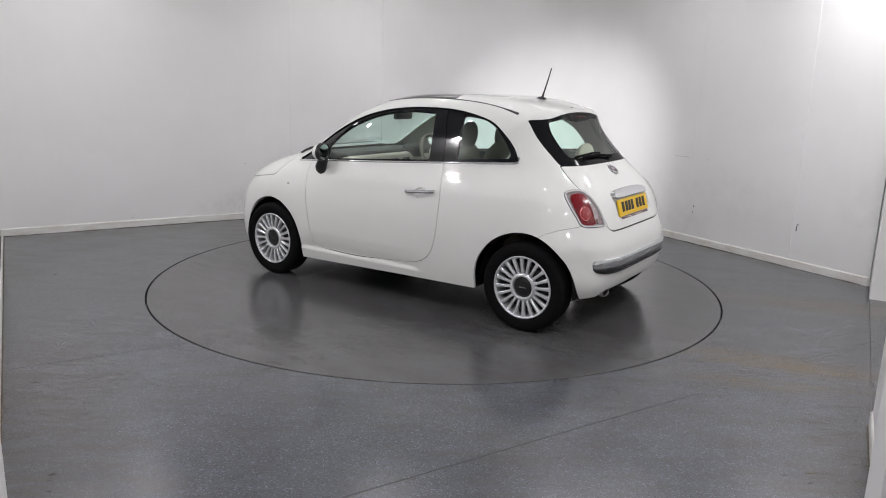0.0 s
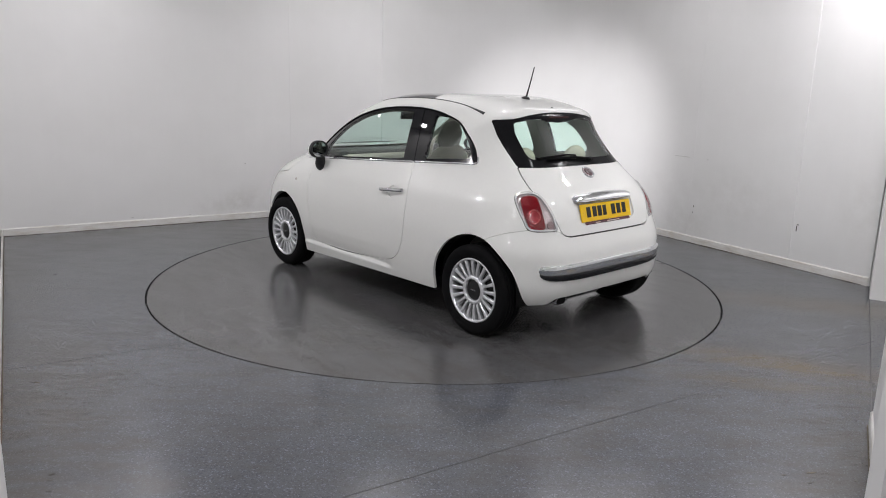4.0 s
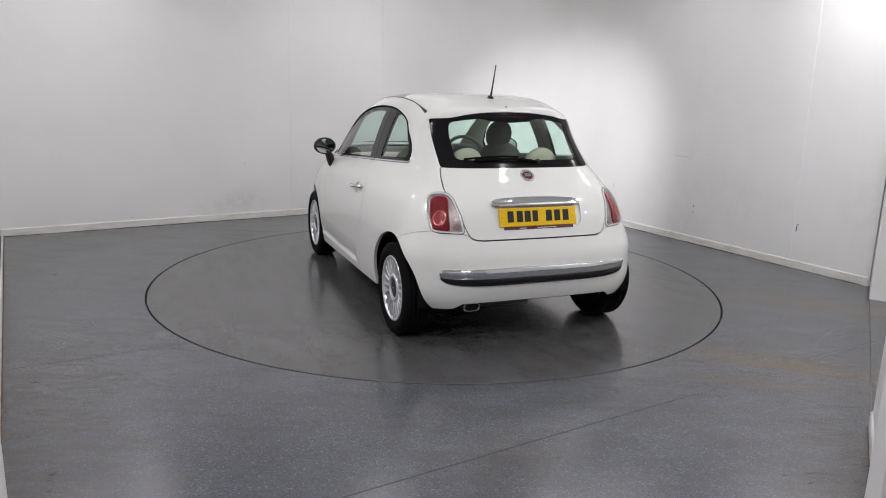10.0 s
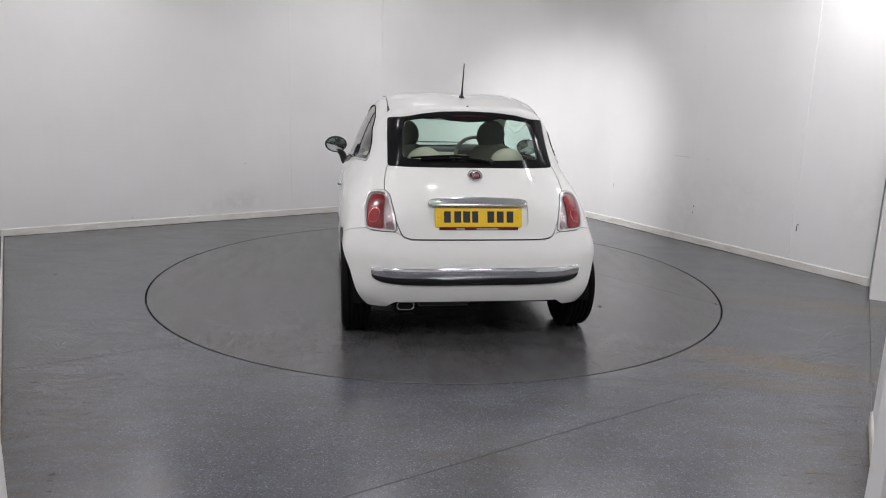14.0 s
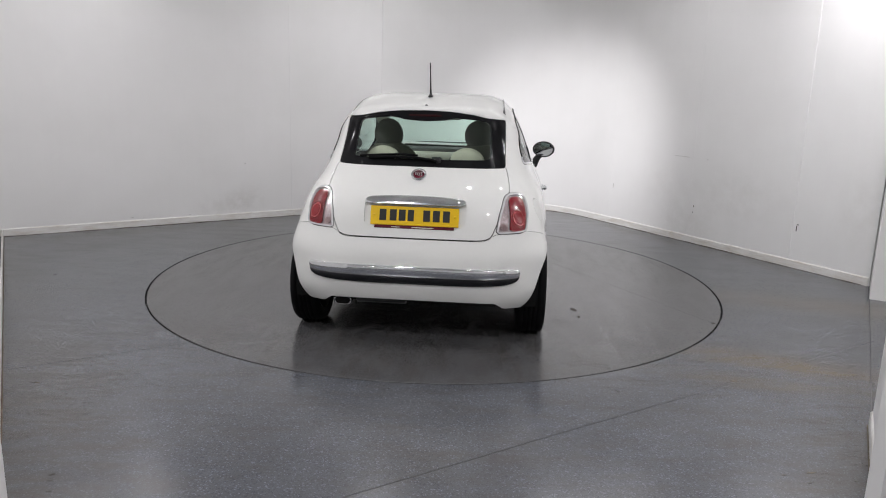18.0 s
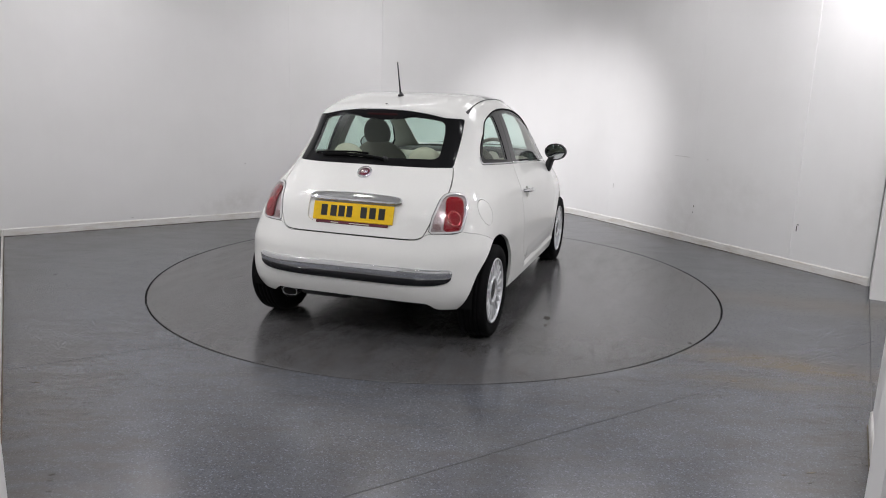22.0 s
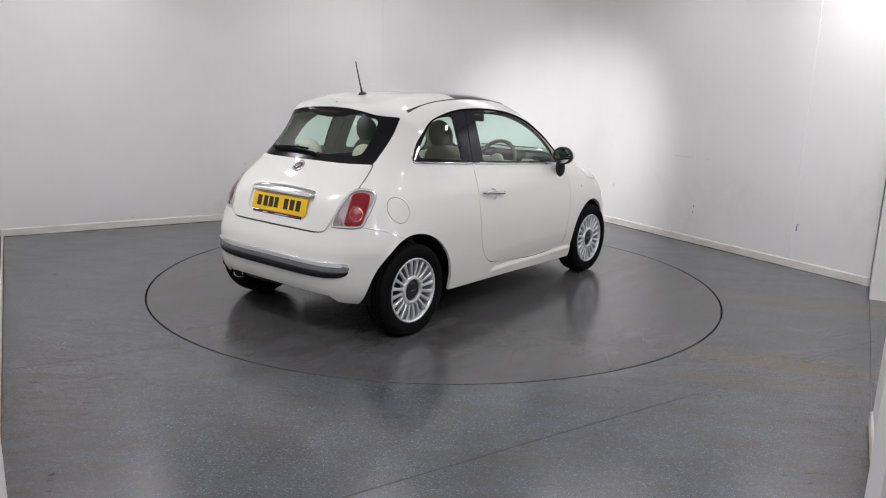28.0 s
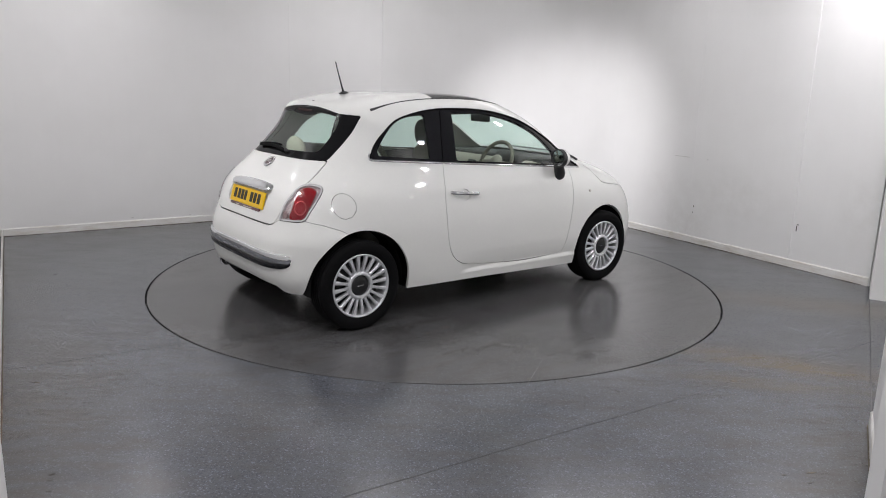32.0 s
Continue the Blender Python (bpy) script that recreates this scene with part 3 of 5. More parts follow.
    def make(self, name, faces, mat, parent, label="", rim=0.012, shift=0.0, flip=False):
        """One mesh object of these faces, with its edges turned inward by rim."""
        ids = sorted({v for f in faces for v in f})
        at = {v: i for i, v in enumerate(ids)}
        V, N = self.V[ids] + self.N[ids] * shift, self.N[ids]
        fs = [tuple(at[v] for v in f) for f in faces]
        verts, norms = list(V), list(N)
        if rim:
            edges = {}
            for f in fs:
                for k, a in enumerate(f):
                    b = f[(k + 1) % len(f)]
                    if (b, a) in edges:
                        del edges[(b, a)]
                    else:
                        edges[(a, b)] = True
            low, top = {}, {}
            for a, b in edges:
                e = V[b] - V[a]
                out = np.cross(e, N[a])
                out = out / (np.linalg.norm(out) + 1e-12)
                q = []
                for v in (a, b):
                    if v not in low:
                        top[v] = len(verts)
                        verts.append(V[v])
                        norms.append(np.zeros(3))
                        low[v] = len(verts)
                        verts.append(V[v] - N[v] * rim)
                        norms.append(np.zeros(3))
                for v in (a, b):
                    norms[top[v]] = norms[top[v]] + out
                    norms[low[v]] = norms[low[v]] + out
                fs.append((top[b], top[a], low[a], low[b]))
        if flip:
            fs = [tuple(reversed(f)) for f in fs]
            norms = [-np.asarray(n) for n in norms]
        norms = [n / (np.linalg.norm(n) + 1e-12) for n in norms]
        return put(name, mesh_of(name, verts, fs, True, norms), mat, parent, label)


def inside_of(poly):
    """Signed distance (negative within) to a closed 2D outline."""
    P = np.asarray(poly, float)
    Q = np.roll(P, -1, 0)

    def dist(a, b):
        a, b = np.ravel(a), np.ravel(b)
        lo, hi = P.min(0) - 0.08, P.max(0) + 0.08
        out = np.full(len(a), 0.5)
        near = (a > lo[0]) & (a < hi[0]) & (b > lo[1]) & (b < hi[1])
        X = np.stack([a[near], b[near]], 1)
        best, odd = np.full(len(X), 9.0), np.zeros(len(X), bool)
        for p, q in zip(P, Q):
            e = q - p
            t = np.clip(((X - p) @ e) / (e @ e + 1e-12), 0, 1)
            best = np.minimum(best, np.hypot(*(X - p - t[:, None] * e).T))
            c = (p[1] > X[:, 1]) != (q[1] > X[:, 1])
            odd ^= c & (X[:, 0] < (q[0] - p[0]) * (X[:, 1] - p[1]) / (q[1] - p[1] + 1e-12) + p[0])
        out[near] = np.where(odd, -best, best)
        return out
    return dist


def side_region(poly, reach=0.3):
    d = inside_of(poly)
    return lambda x, y, z: np.where(np.abs(y) > reach, d(x, z), 0.5)


def rear_region(poly, front=0.6):
    d = inside_of(poly)
    return lambda x, y, z: np.where(x < front, d(np.abs(y), z), 0.5)


def corner_region(poly):
    d = inside_of(poly)
    return lambda x, y, z: np.where((x < 0.3) & (np.abs(y) > 0.3), d((np.abs(y) + x - 0.022) / math.sqrt(2), z), 0.5)


def top_region(poly):
    d = inside_of(poly)
    return lambda x, y, z: np.where(z > 0.8, d(x, np.abs(y)), 0.5)


# ---- outlines on the skin
BELT = [(2.11, 0.937), (1.74, 0.966), (1.27, 0.994), (0.68, 1.031), (0.165, 1.062)]
SIDE_GLASS = np.vstack([catmull(BELT, 8), catmull([(0.160, 1.068), (0.20, 1.14), (0.275, 1.222), (0.385, 1.302), (0.52, 1.345), (0.68, 1.373), (0.85, 1.383), (1.08, 1.378), (1.31, 1.350), (1.55, 1.282), (1.80, 1.155), (1.98, 1.03), (2.108, 0.942)], 8)])
DOOR = np.vstack([catmull([(1.935, 0.951), (1.912, 0.76), (1.88, 0.55), (1.838, 0.33)], 8), catmull([(1.825, 0.305), (1.75, 0.292), (1.36, 0.285), (0.92, 0.316)], 6), catmull([(0.88, 0.320), (0.79, 0.347), (0.715, 0.41), (0.672, 0.53), (0.654, 0.70), (0.657, 0.84), (0.690, 1.030)], 8), catmull(BELT[::-1][1:4], 6)[1:-3]])
DOOR_CLEAR = np.vstack([catmull([(0.815, 1.045), (0.83, 1.20), (0.855, 1.345)], 4), catmull([(0.865, 1.354), (1.09, 1.357), (1.31, 1.328), (1.50, 1.27), (1.66, 1.19), (1.79, 1.075)], 8), catmull([(1.80, 1.06), (1.80, 0.99), (1.79, 0.978)], 3), catmull([(1.74, 0.980), (1.27, 1.010), (0.825, 1.038)], 5)])
QUARTER_CLEAR = np.vstack([catmull([(0.60, 1.056), (0.40, 1.072), (0.215, 1.086)], 4), catmull([(0.205, 1.093), (0.26, 1.175), (0.335, 1.258), (0.42, 1.312), (0.50, 1.337), (0.615, 1.348)], 6), catmull([(0.622, 1.34), (0.605, 1.20), (0.597, 1.065)], 4)])
SCREEN = np.array([(0.0, 1.384), (0.10, 1.383), (0.20, 1.376), (0.30, 1.364), (0.40, 1.343), (0.497, 1.334), (0.506, 1.325), (0.511, 1.24), (0.516, 1.11), (0.519, 1.064), (0.514, 1.058), (0.30, 1.057), (0.0, 1.056), (-0.1, 1.056), (-0.1, 1.384)])
SCREEN_CLEAR = np.array([(0.0, 1.325), (0.10, 1.326), (0.15, 1.338), (0.195, 1.349), (0.30, 1.341), (0.39, 1.328), (0.415, 1.312), (0.424, 1.26), (0.428, 1.13), (0.422, 1.112), (0.40, 1.102), (0.0, 1.096), (-0.1, 1.096), (-0.1, 1.325)])
TAILGATE = np.vstack([[(-0.1, 1.056), (-0.1, 0.660), (0.0, 0.660), (0.36, 0.661)], catmull([(0.40, 0.663), (0.435, 0.672), (0.455, 0.69), (0.475, 0.735), (0.50, 0.80), (0.527, 0.86), (0.545, 0.925), (0.538, 0.99), (0.519, 1.056)], 5)])
TAIL_LAMP = catmull([(0.034, 0.706), (0.066, 0.795), (0.115, 0.868), (0.15, 0.904), (0.19, 0.921), (0.235, 0.923), (0.283, 0.914), (0.303, 0.898), (0.300, 0.865), (0.277, 0.81), (0.25, 0.762), (0.232, 0.725), (0.208, 0.708), (0.17, 0.703), (0.10, 0.701), (0.045, 0.700), (0.034, 0.706)], 4)[:-1]
LAMP_RED = catmull([(0.112, 0.717), (0.132, 0.79), (0.160, 0.875), (0.182, 0.897), (0.22, 0.901), (0.258, 0.893), (0.268, 0.872), (0.252, 0.815), (0.230, 0.76), (0.213, 0.727), (0.195, 0.714), (0.15, 0.712), (0.112, 0.717)], 4)[:-1]
BONNET = np.vstack([catmull([(3.2, 0.695), (2.9, 0.72), (2.68, 0.752), (2.55, 0.772), (2.44, 0.788), (2.345, 0.803), (2.313, 0.813), (2.29, 0.84), (2.262, 0.874), (2.235, 0.911), (2.205, 0.94)], 6), [(2.192, 0.98), (2.192, 1.2), (3.2, 1.2)]])
WINDSCREEN = np.vstack([catmull([(1.46, 0.0), (1.44, 0.3), (1.40, 0.47)], 4), catmull([(1.43, 0.49), (1.75, 0.515), (2.08, 0.52)], 4), catmull([(2.13, 0.45), (2.17, 0.25), (2.185, 0.0)], 4), [(2.185, -0.1), (1.46, -0.1)]])
ROOF_GLASS = np.vstack([[(0.735, -0.1), (0.735, 0.0)], catmull([(0.74, 0.25), (0.752, 0.42), (0.762, 0.472)], 4), catmull([(0.8, 0.475), (1.1, 0.47), (1.36, 0.46)], 4), [(1.40, 0.45), (1.43, 0.3), (1.45, 0.0), (1.45, -0.1)]])
BUMPER_TOP = np.array([(0, 0.656), (0.40, 0.657), (0.44, 0.668), (0.47, 0.695), (0.50, 0.699), (0.62, 0.700), (0.665, 0.713), (0.90, 0.713)])
POCKET = np.array([(-0.1, 0.722), (0.27, 0.722), (0.288, 0.728), (0.298, 0.745), (0.300, 0.85), (0.292, 0.875), (0.27, 0.885), (-0.1, 0.888)])
SILL = np.array([(-0.6, 0.262), (-0.40, 0.25), (-0.25, 0.245), (0.34, 0.222), (1.0, 0.212), (1.93, 0.188), (2.6, 0.20), (3.1, 0.22)])
ARCHES = ((0.010, 0.295), (2.318, 0.282))
ARCH_R = 0.350

skin = Skin()
car = tagged(new("car"), "small white three-door hatchback with silver multi-spoke wheels on the turntable", "car")
faces = skin.F
_, faces = skin.split(faces, lambda x, y, z: z - np.interp(x, SILL[:, 0], SILL[:, 1]) - np.where(x < -0.2, 0.035 * np.clip((0.54 - np.abs(y)) / 0.05, 0, 1), 0))
for ax, az in ARCHES:
    # the arch widens below the hub, so it leaves the sill upright
    _, faces = skin.split(faces, lambda x, y, z: np.where(np.abs(y) > 0.35, np.hypot(x - ax, np.maximum(z - az, 0)) - ARCH_R, 0.5))


def parted(fs):
    """The faces on the car's left and on its right."""
    return [f for f in fs if skin.V[f[0]][1] + skin.V[f[2]][1] > 0], [f for f in fs if skin.V[f[0]][1] + skin.V[f[2]][1] <= 0]


glass_band, faces = skin.panel(faces, side_region(SIDE_GLASS), 0.0)
screen_f, faces = skin.panel(faces, rear_region(SCREEN), 0.0)
lamp_f, faces = skin.panel(faces, corner_region(TAIL_LAMP), 0.002)
gate_f, faces = skin.panel(faces, rear_region(TAILGATE), 0.003)
pocket_f, gate_f = skin.panel(gate_f, rear_region(POCKET), 0.0)
def bumper_line(x, y, z):
    """Below the seam that runs under the tailgate and lamps, then down the flank to the wheel arch."""
    tail = np.interp(np.abs(y), BUMPER_TOP[:, 0], BUMPER_TOP[:, 1])
    flank = np.interp(x, [-0.34, -0.235, -0.137, -0.06, 0.0], [0.714, 0.690, 0.655, 0.612, 0.55])
    return np.where(x < 0.0, z - np.where(np.abs(y) > 0.665, flank, tail), 0.5)


bumper_f, faces = skin.panel(faces, bumper_line, 0.0013)
door_f, faces = skin.panel(faces, side_region(DOOR), 0.0022)
cup_f, door_f = skin.panel(door_f, lambda x, y, z: (np.hypot((x - 0.818) / 0.052, (z - 0.815) / 0.040) - 1) * 0.04, 0.0)
roof_f, faces = skin.panel(faces, top_region(ROOF_GLASS), 0.0)
wind_f, faces = skin.panel(faces, top_region(WINDSCREEN), 0.0)
bonnet_f, faces = skin.panel(faces, side_region(BONNET, -1), 0.0024)
cap = lambda x, y, z: np.where(y < -0.3, np.hypot((x + 0.092) * 1.0, (z - 0.797)) - 0.075, 0.5)
fuel_f, faces = skin.panel(faces, cap, 0.0016)

skin.make("body_shell", faces, PAINT, car, rim=0.02)
skin.make("rear_bumper", bumper_f, PAINT, car, rim=0.015)
gate = skin.make("tailgate", gate_f, PAINT, car, rim=0.015)
skin.make("bonnet", bonnet_f, PAINT, car, rim=0.015)
skin.make("fuel_flap", fuel_f, PAINT, car, rim=0.01)
skin.make("plate_recess", pocket_f, PAINT, gate, "recess round the number plate", rim=0.0, shift=-0.012)
doors = [skin.make("door", f, PAINT, car, rim=0.015) for f in parted(door_f)]

for s in (0, 1):
    skin.make("handle_cup", parted(cup_f)[s], PAINT, doors[s], "hollow behind the handle", rim=0.0, shift=-0.012)
# tail lamps
bulb = corner_region(np.array([(0.186 + 0.034 * math.cos(a), 0.785 + 0.036 * math.sin(a)) for a in np.linspace(0, 2 * math.pi, 28, endpoint=False)]))
reverse = corner_region(np.array([(0.082 + 0.021 * math.cos(a), 0.738 + 0.022 * math.sin(a)) for a in np.linspace(0, 2 * math.pi, 24, endpoint=False)]))
lamp_in, lamp_bezel = skin.split(lamp_f, lambda x, y, z: corner_region(TAIL_LAMP)(x, y, z) + 0.011)
lamp_red, lamp_pale = skin.split(lamp_in, corner_region(LAMP_RED))
lamp_bulb, lamp_red = skin.split(lamp_red, bulb)
lamp_ring, lamp_red = skin.split(lamp_red, corner_region(np.array([(0.186 + 0.040 * math.cos(a), 0.785 + 0.043 * math.sin(a)) for a in np.linspace(0, 2 * math.pi, 28, endpoint=False)])))
lamp_rev, lamp_pale = skin.split(lamp_pale, reverse)
for s in (0, 1):
    lamp = skin.make("tail_lamp", parted(lamp_bezel)[s], LAMP_RIM, car, "red and clear tail lamp with a bright rim", rim=0.02, shift=0.004)
    skin.make("red_lens", parted(lamp_red)[s], LENS_RED, lamp, "red lens", rim=0.008, shift=0.001)
    skin.make("round_lens", parted(lamp_bulb)[s], LENS_DEEP, lamp, "round red lamp", rim=0.01, shift=0.005)
    skin.make("lens_ring", parted(lamp_ring)[s], LENS_EDGE, lamp, "bright ring round the red lamp", rim=0.006, shift=0.004)
    skin.make("reflector", parted(lamp_pale)[s], LAMP_CHROME, lamp, "silver reflector", rim=0.0, shift=-0.012)
    skin.make("reversing_lens", parted(lamp_rev)[s], REVERSE, lamp, "pale round reversing lamp", rim=0.012, shift=0.0)
    skin.make("clear_cover", parted(lamp_in)[s], LENS, lamp, "clear cover", rim=0, shift=0.0075).visible_shadow = False

# side windows: black borders, clear panes
PILLAR = lambda x, y, z: x - np.interp(z, [1.02, 1.20, 1.40], [0.694, 0.718, 0.770])
quarter_band, door_band = skin.panel(glass_band, PILLAR, 0.003)
door_clear, door_edge = skin.panel(door_band, side_region(DOOR_CLEAR), 0.0)
quarter_clear, quarter_edge = skin.panel(quarter_band, side_region(QUARTER_CLEAR), 0.0)
for s in (0, 1):
    skin.make("window_frame", parted(door_edge)[s], BLACK_GLOSS, doors[s], "gloss black window frame", rim=0.02, shift=-0.003)
    skin.make("door_window", parted(door_clear)[s], TINT, doors[s], "green-tinted side window", rim=0, shift=-0.006).visible_shadow = False
    qf = skin.make("quarter_window_border", parted(quarter_edge)[s], BLACK_GLOSS, car, "gloss black window border", rim=0.02, shift=-0.003)
    skin.make("quarter_window", parted(quarter_clear)[s], TINT, car, "green-tinted rear quarter window", rim=0, shift=-0.006).visible_shadow = False
clear_f, edge_f = skin.panel(screen_f, rear_region(SCREEN_CLEAR), 0.0)
skin.make("rear_screen_border", edge_f, SCREEN_BLACK, gate, "black border of the rear screen", rim=0.02, shift=-0.004)
skin.make("rear_screen", clear_f, TINT_DARK, gate, "tinted rear screen", rim=0, shift=-0.006).visible_shadow = False
skin.make("windscreen", wind_f, TINT, car, "green-tinted windscreen", rim=0.01, shift=-0.004).visible_shadow = False
skin.make("glass_roof", roof_f, ROOF_BLACK, car, "dark glass roof panel", rim=0.01, shift=-0.003)

# ---------------------------------------------------------------- the car: wheels
WHEEL_R = 0.290
tyre_prof = [(0.205, 0.075), (0.225, 0.086), (0.255, 0.090), (0.276, 0.084), (0.287, 0.072), (0.290, 0.060), (0.290, 0.046), (0.282, 0.045), (0.282, 0.038), (0.290, 0.037), (0.290, 0.018), (0.282, 0.017), (0.282, 0.009), (0.290, 0.008), (0.290, -0.008), (0.282, -0.009), (0.282, -0.017), (0.290, -0.018), (0.290, -0.037), (0.282, -0.038), (0.282, -0.045), (0.290, -0.046), (0.290, -0.060), (0.287, -0.072), (0.276, -0.084), (0.255, -0.09), (0.225, -0.086), (0.205, -0.075)]
rim_prof = [(0.206, 0.076), (0.2045, 0.081), (0.200, 0.082), (0.193, 0.078), (0.190, 0.06), (0.184, 0.03), (0.182, -0.07), (0.206, -0.076)]


def spoke_bm():
    """One slim raised spoke from the hub to the rim; y points out of the wheel."""
    vs, fs = [], []
    stations = [(0.080, 0.060, 0.0125), (0.090, 0.066, 0.0105), (0.105, 0.070, 0.0085), (0.13, 0.072, 0.0085), (0.165, 0.073, 0.0105), (0.185, 0.073, 0.0130), (0.197, 0.073, 0.0165)]
    for r, y, w in stations:
        vs += [(r, y - 0.022, -w), (r, y - 0.004, -w), (r, y, -w * 0.55), (r, y, w * 0.55), (r, y - 0.004, w), (r, y - 0.022, w)]
    n = 6
    for i in range(len(stations) - 1):
        for k in range(n):
            l = (k + 1) % n
            fs.append((i * n + k, i * n + l, (i + 1) * n + l, (i + 1) * n + k))
    fs += [tuple(range(n)), tuple(reversed(range((len(stations) - 1) * n, len(stations) * n)))]
    return mesh_of("spoke", vs, fs)


MESH_TYRE = mesh_of("tyre", *revolve(tyre_prof, 72), True)
MESH_RIM = mesh_of("rim", *revolve(rim_prof, 72), True)
MESH_SPOKE = spoke_bm()
MESH_HUB = mesh_of("hub_ring", *revolve([(0.066, 0.052), (0.067, 0.066), (0.070, 0.0735), (0.077, 0.0745), (0.088, 0.072), (0.092, 0.064), (0.093, 0.04)], 56), True)
MESH_CAP = mesh_of("centre_cap", *revolve([(0.0, 0.068), (0.03, 0.0675), (0.05, 0.0655), (0.060, 0.062), (0.066, 0.056), (0.067, 0.04)], 48), True)
MESH_DRUM = mesh_of("brake_disc", *revolve([(0.0, 0.032), (0.148, 0.030), (0.156, 0.022), (0.158, -0.045), (0.181, -0.060), (0.207, -0.079), (0.0, -0.080)], 40), True)
MESH_BAR = mesh_of("cap_bar", *(lambda b: (b, [(0, 1, 2, 3), (4, 7, 6, 5), (0, 4, 5, 1), (1, 5, 6, 2), (2, 6, 7, 3), (3, 7, 4, 0)]))([(-0.022, 0.0695, -0.005), (0.022, 0.0695, -0.005), (0.022, 0.0695, 0.005), (-0.022, 0.0695, 0.005), (-0.022, 0.064, -0.005), (0.022, 0.064, -0.005), (0.022, 0.064, 0.005), (-0.022, 0.064, 0.005)]))
for me_, mat_ in ((MESH_TYRE, RUBBER), (MESH_RIM, ALLOY), (MESH_SPOKE, ALLOY), (MESH_HUB, ALLOY), (MESH_CAP, DARK_METAL), (MESH_DRUM, DARK_METAL), (MESH_BAR, STEEL)):
    me_.materials.append(mat_)
for ax in (0.0, 2.305):
    for s in (1, -1):
        hub = put("wheel", MESH_TYRE, None, car, "black road tyre with a multi-spoke silver wheel", pose(ax, s * 0.709, WHEEL_R, 0, 0, 0 if s > 0 else 180))
        rim_ob = put("rim", MESH_RIM, None, hub, "silver alloy rim")
        put("hub_ring", MESH_HUB, None, hub, "silver hub ring")
        put("centre_cap", MESH_CAP, None, hub, "dark centre cap")
        put("brake_disc", MESH_DRUM, None, hub, "dark brake disc")
        put("cap_bar", MESH_BAR, None, hub)
        for k in range(20):
            put("spoke", MESH_SPOKE, None, hub, "", pose(0, 0, 0, 0, 18 * k + 5, 0))
        # black wheel-arch liner
        lv, lf = revolve([(ARCH_R - 0.012, 0.035), (ARCH_R - 0.004, 0.0), (ARCH_R - 0.004, -0.25), (0.1, -0.255)], 48)
        lf = [f for f in lf if min(lv[k][2] for k in f) > -0.06]
        put("arch_liner", mesh_of("arch_liner", lv, lf, True), UNDERSIDE, car, "black wheel-arch liner", pose(ARCHES[ax > 1][0], s * 0.70, ARCHES[ax > 1][1], 0, 0, 0 if s > 0 else 180))




# ---------------------------------------------------------------- the car: outer fittings
def lists(name, vf, mat, parent, label="", m=None, smooth=True):
    return put(name, mesh_of(name, *vf, smooth), mat, parent, label, m)


def ellipsoid(rx, ry, rz, nu=32, nv=18, x_min=-1.0, flat=None):
    """Lists of an ellipsoid about the x axis, cut off at x_min of its half-length."""
    a0 = math.acos(max(-1, min(1, x_min)))
    vs, fs = [(rx, 0, 0)], []
    for k in range(1, nv + 1):
        a = a0 * k / nv
        for i in range(nu):
            b = 2 * math.pi * i / nu
            vs.append((rx * math.cos(a), ry * math.sin(a) * math.cos(b), rz * math.sin(a) * math.sin(b)))
    for i in range(nu):
        j = (i + 1) % nu
        fs.append((0, 1 + i, 1 + j))
        for k in range(nv - 1):
            fs.append((1 + k * nu + i, 1 + (k + 1) * nu + i, 1 + (k + 1) * nu + j, 1 + k * nu + j))
    return vs, fs


def rear_pad(y_half, z_low, z_high, bulge, power=4, n=48, m=8, hung=False, lean=0.5, sink=0.004):
    """A bar lying across the tail: it follows the skin, swells out by bulge and closes round at its ends."""
    vs, fs = [], []
    for i in range(n + 1):
        t = math.sin(math.pi * (i / n - 0.5))
        y = y_half * t
        k = max(1 - abs(t) ** power, 0.0) ** 0.5
        zl, zh = z_low(y), z_high(y)
        if hung:
            zl = zh - (zh - zl) * max(k, 0.02)
            zm, hh = (zl + zh) / 2, (zh - zl) / 2
        else:
            zm, hh = (zl + zh) / 2, (zh - zl) / 2 * max(k, 0.02)
        angles = np.pi * np.arange(m + 1) / m - np.pi / 2
        zs = zm + hh * np.sin(angles)
        xs = skin_x(y, zs) + sink - (bulge + sink) * np.maximum(np.cos(angles), 0) ** 0.4 * (1 - lean * np.sin(angles)) * max(k, 0.05) ** 0.5
        vs += [(float(a), y, float(b)) for a, b in zip(xs, zs)]
    for i in range(n):
        for j in range(m):
            a = i * (m + 1) + j
            fs.append((a, a + m + 1, a + m + 2, a + 1))
    return vs, fs


lists("tailgate_grip", rear_pad(0.298, lambda y: 0.848, lambda y: 0.900 - 0.12 * y * y, 0.030, 14, 56, 12, False, 0.1), CHROME, gate, "chrome grip bar above the plate")
lists("bumper_strip", rear_pad(0.632, lambda y: 0.434 + 0.012 * (abs(y) / 0.64) ** 6, lambda y: 0.503 - 0.004 * abs(y), 0.014, 70, 80, 12, False, -0.1), CHROME, car, "chrome strip along the rear bumper")
lists("bumper_strip_base", rear_pad(0.628, lambda y: 0.394 + 0.020 * (abs(y) / 0.63) ** 4, lambda y: 0.440 + 0.012 * (abs(y) / 0.63) ** 6, 0.014, 18, 80, 8, True, 0.0), BLACK_GLOSS, car, "black lower half of the bumper strip")

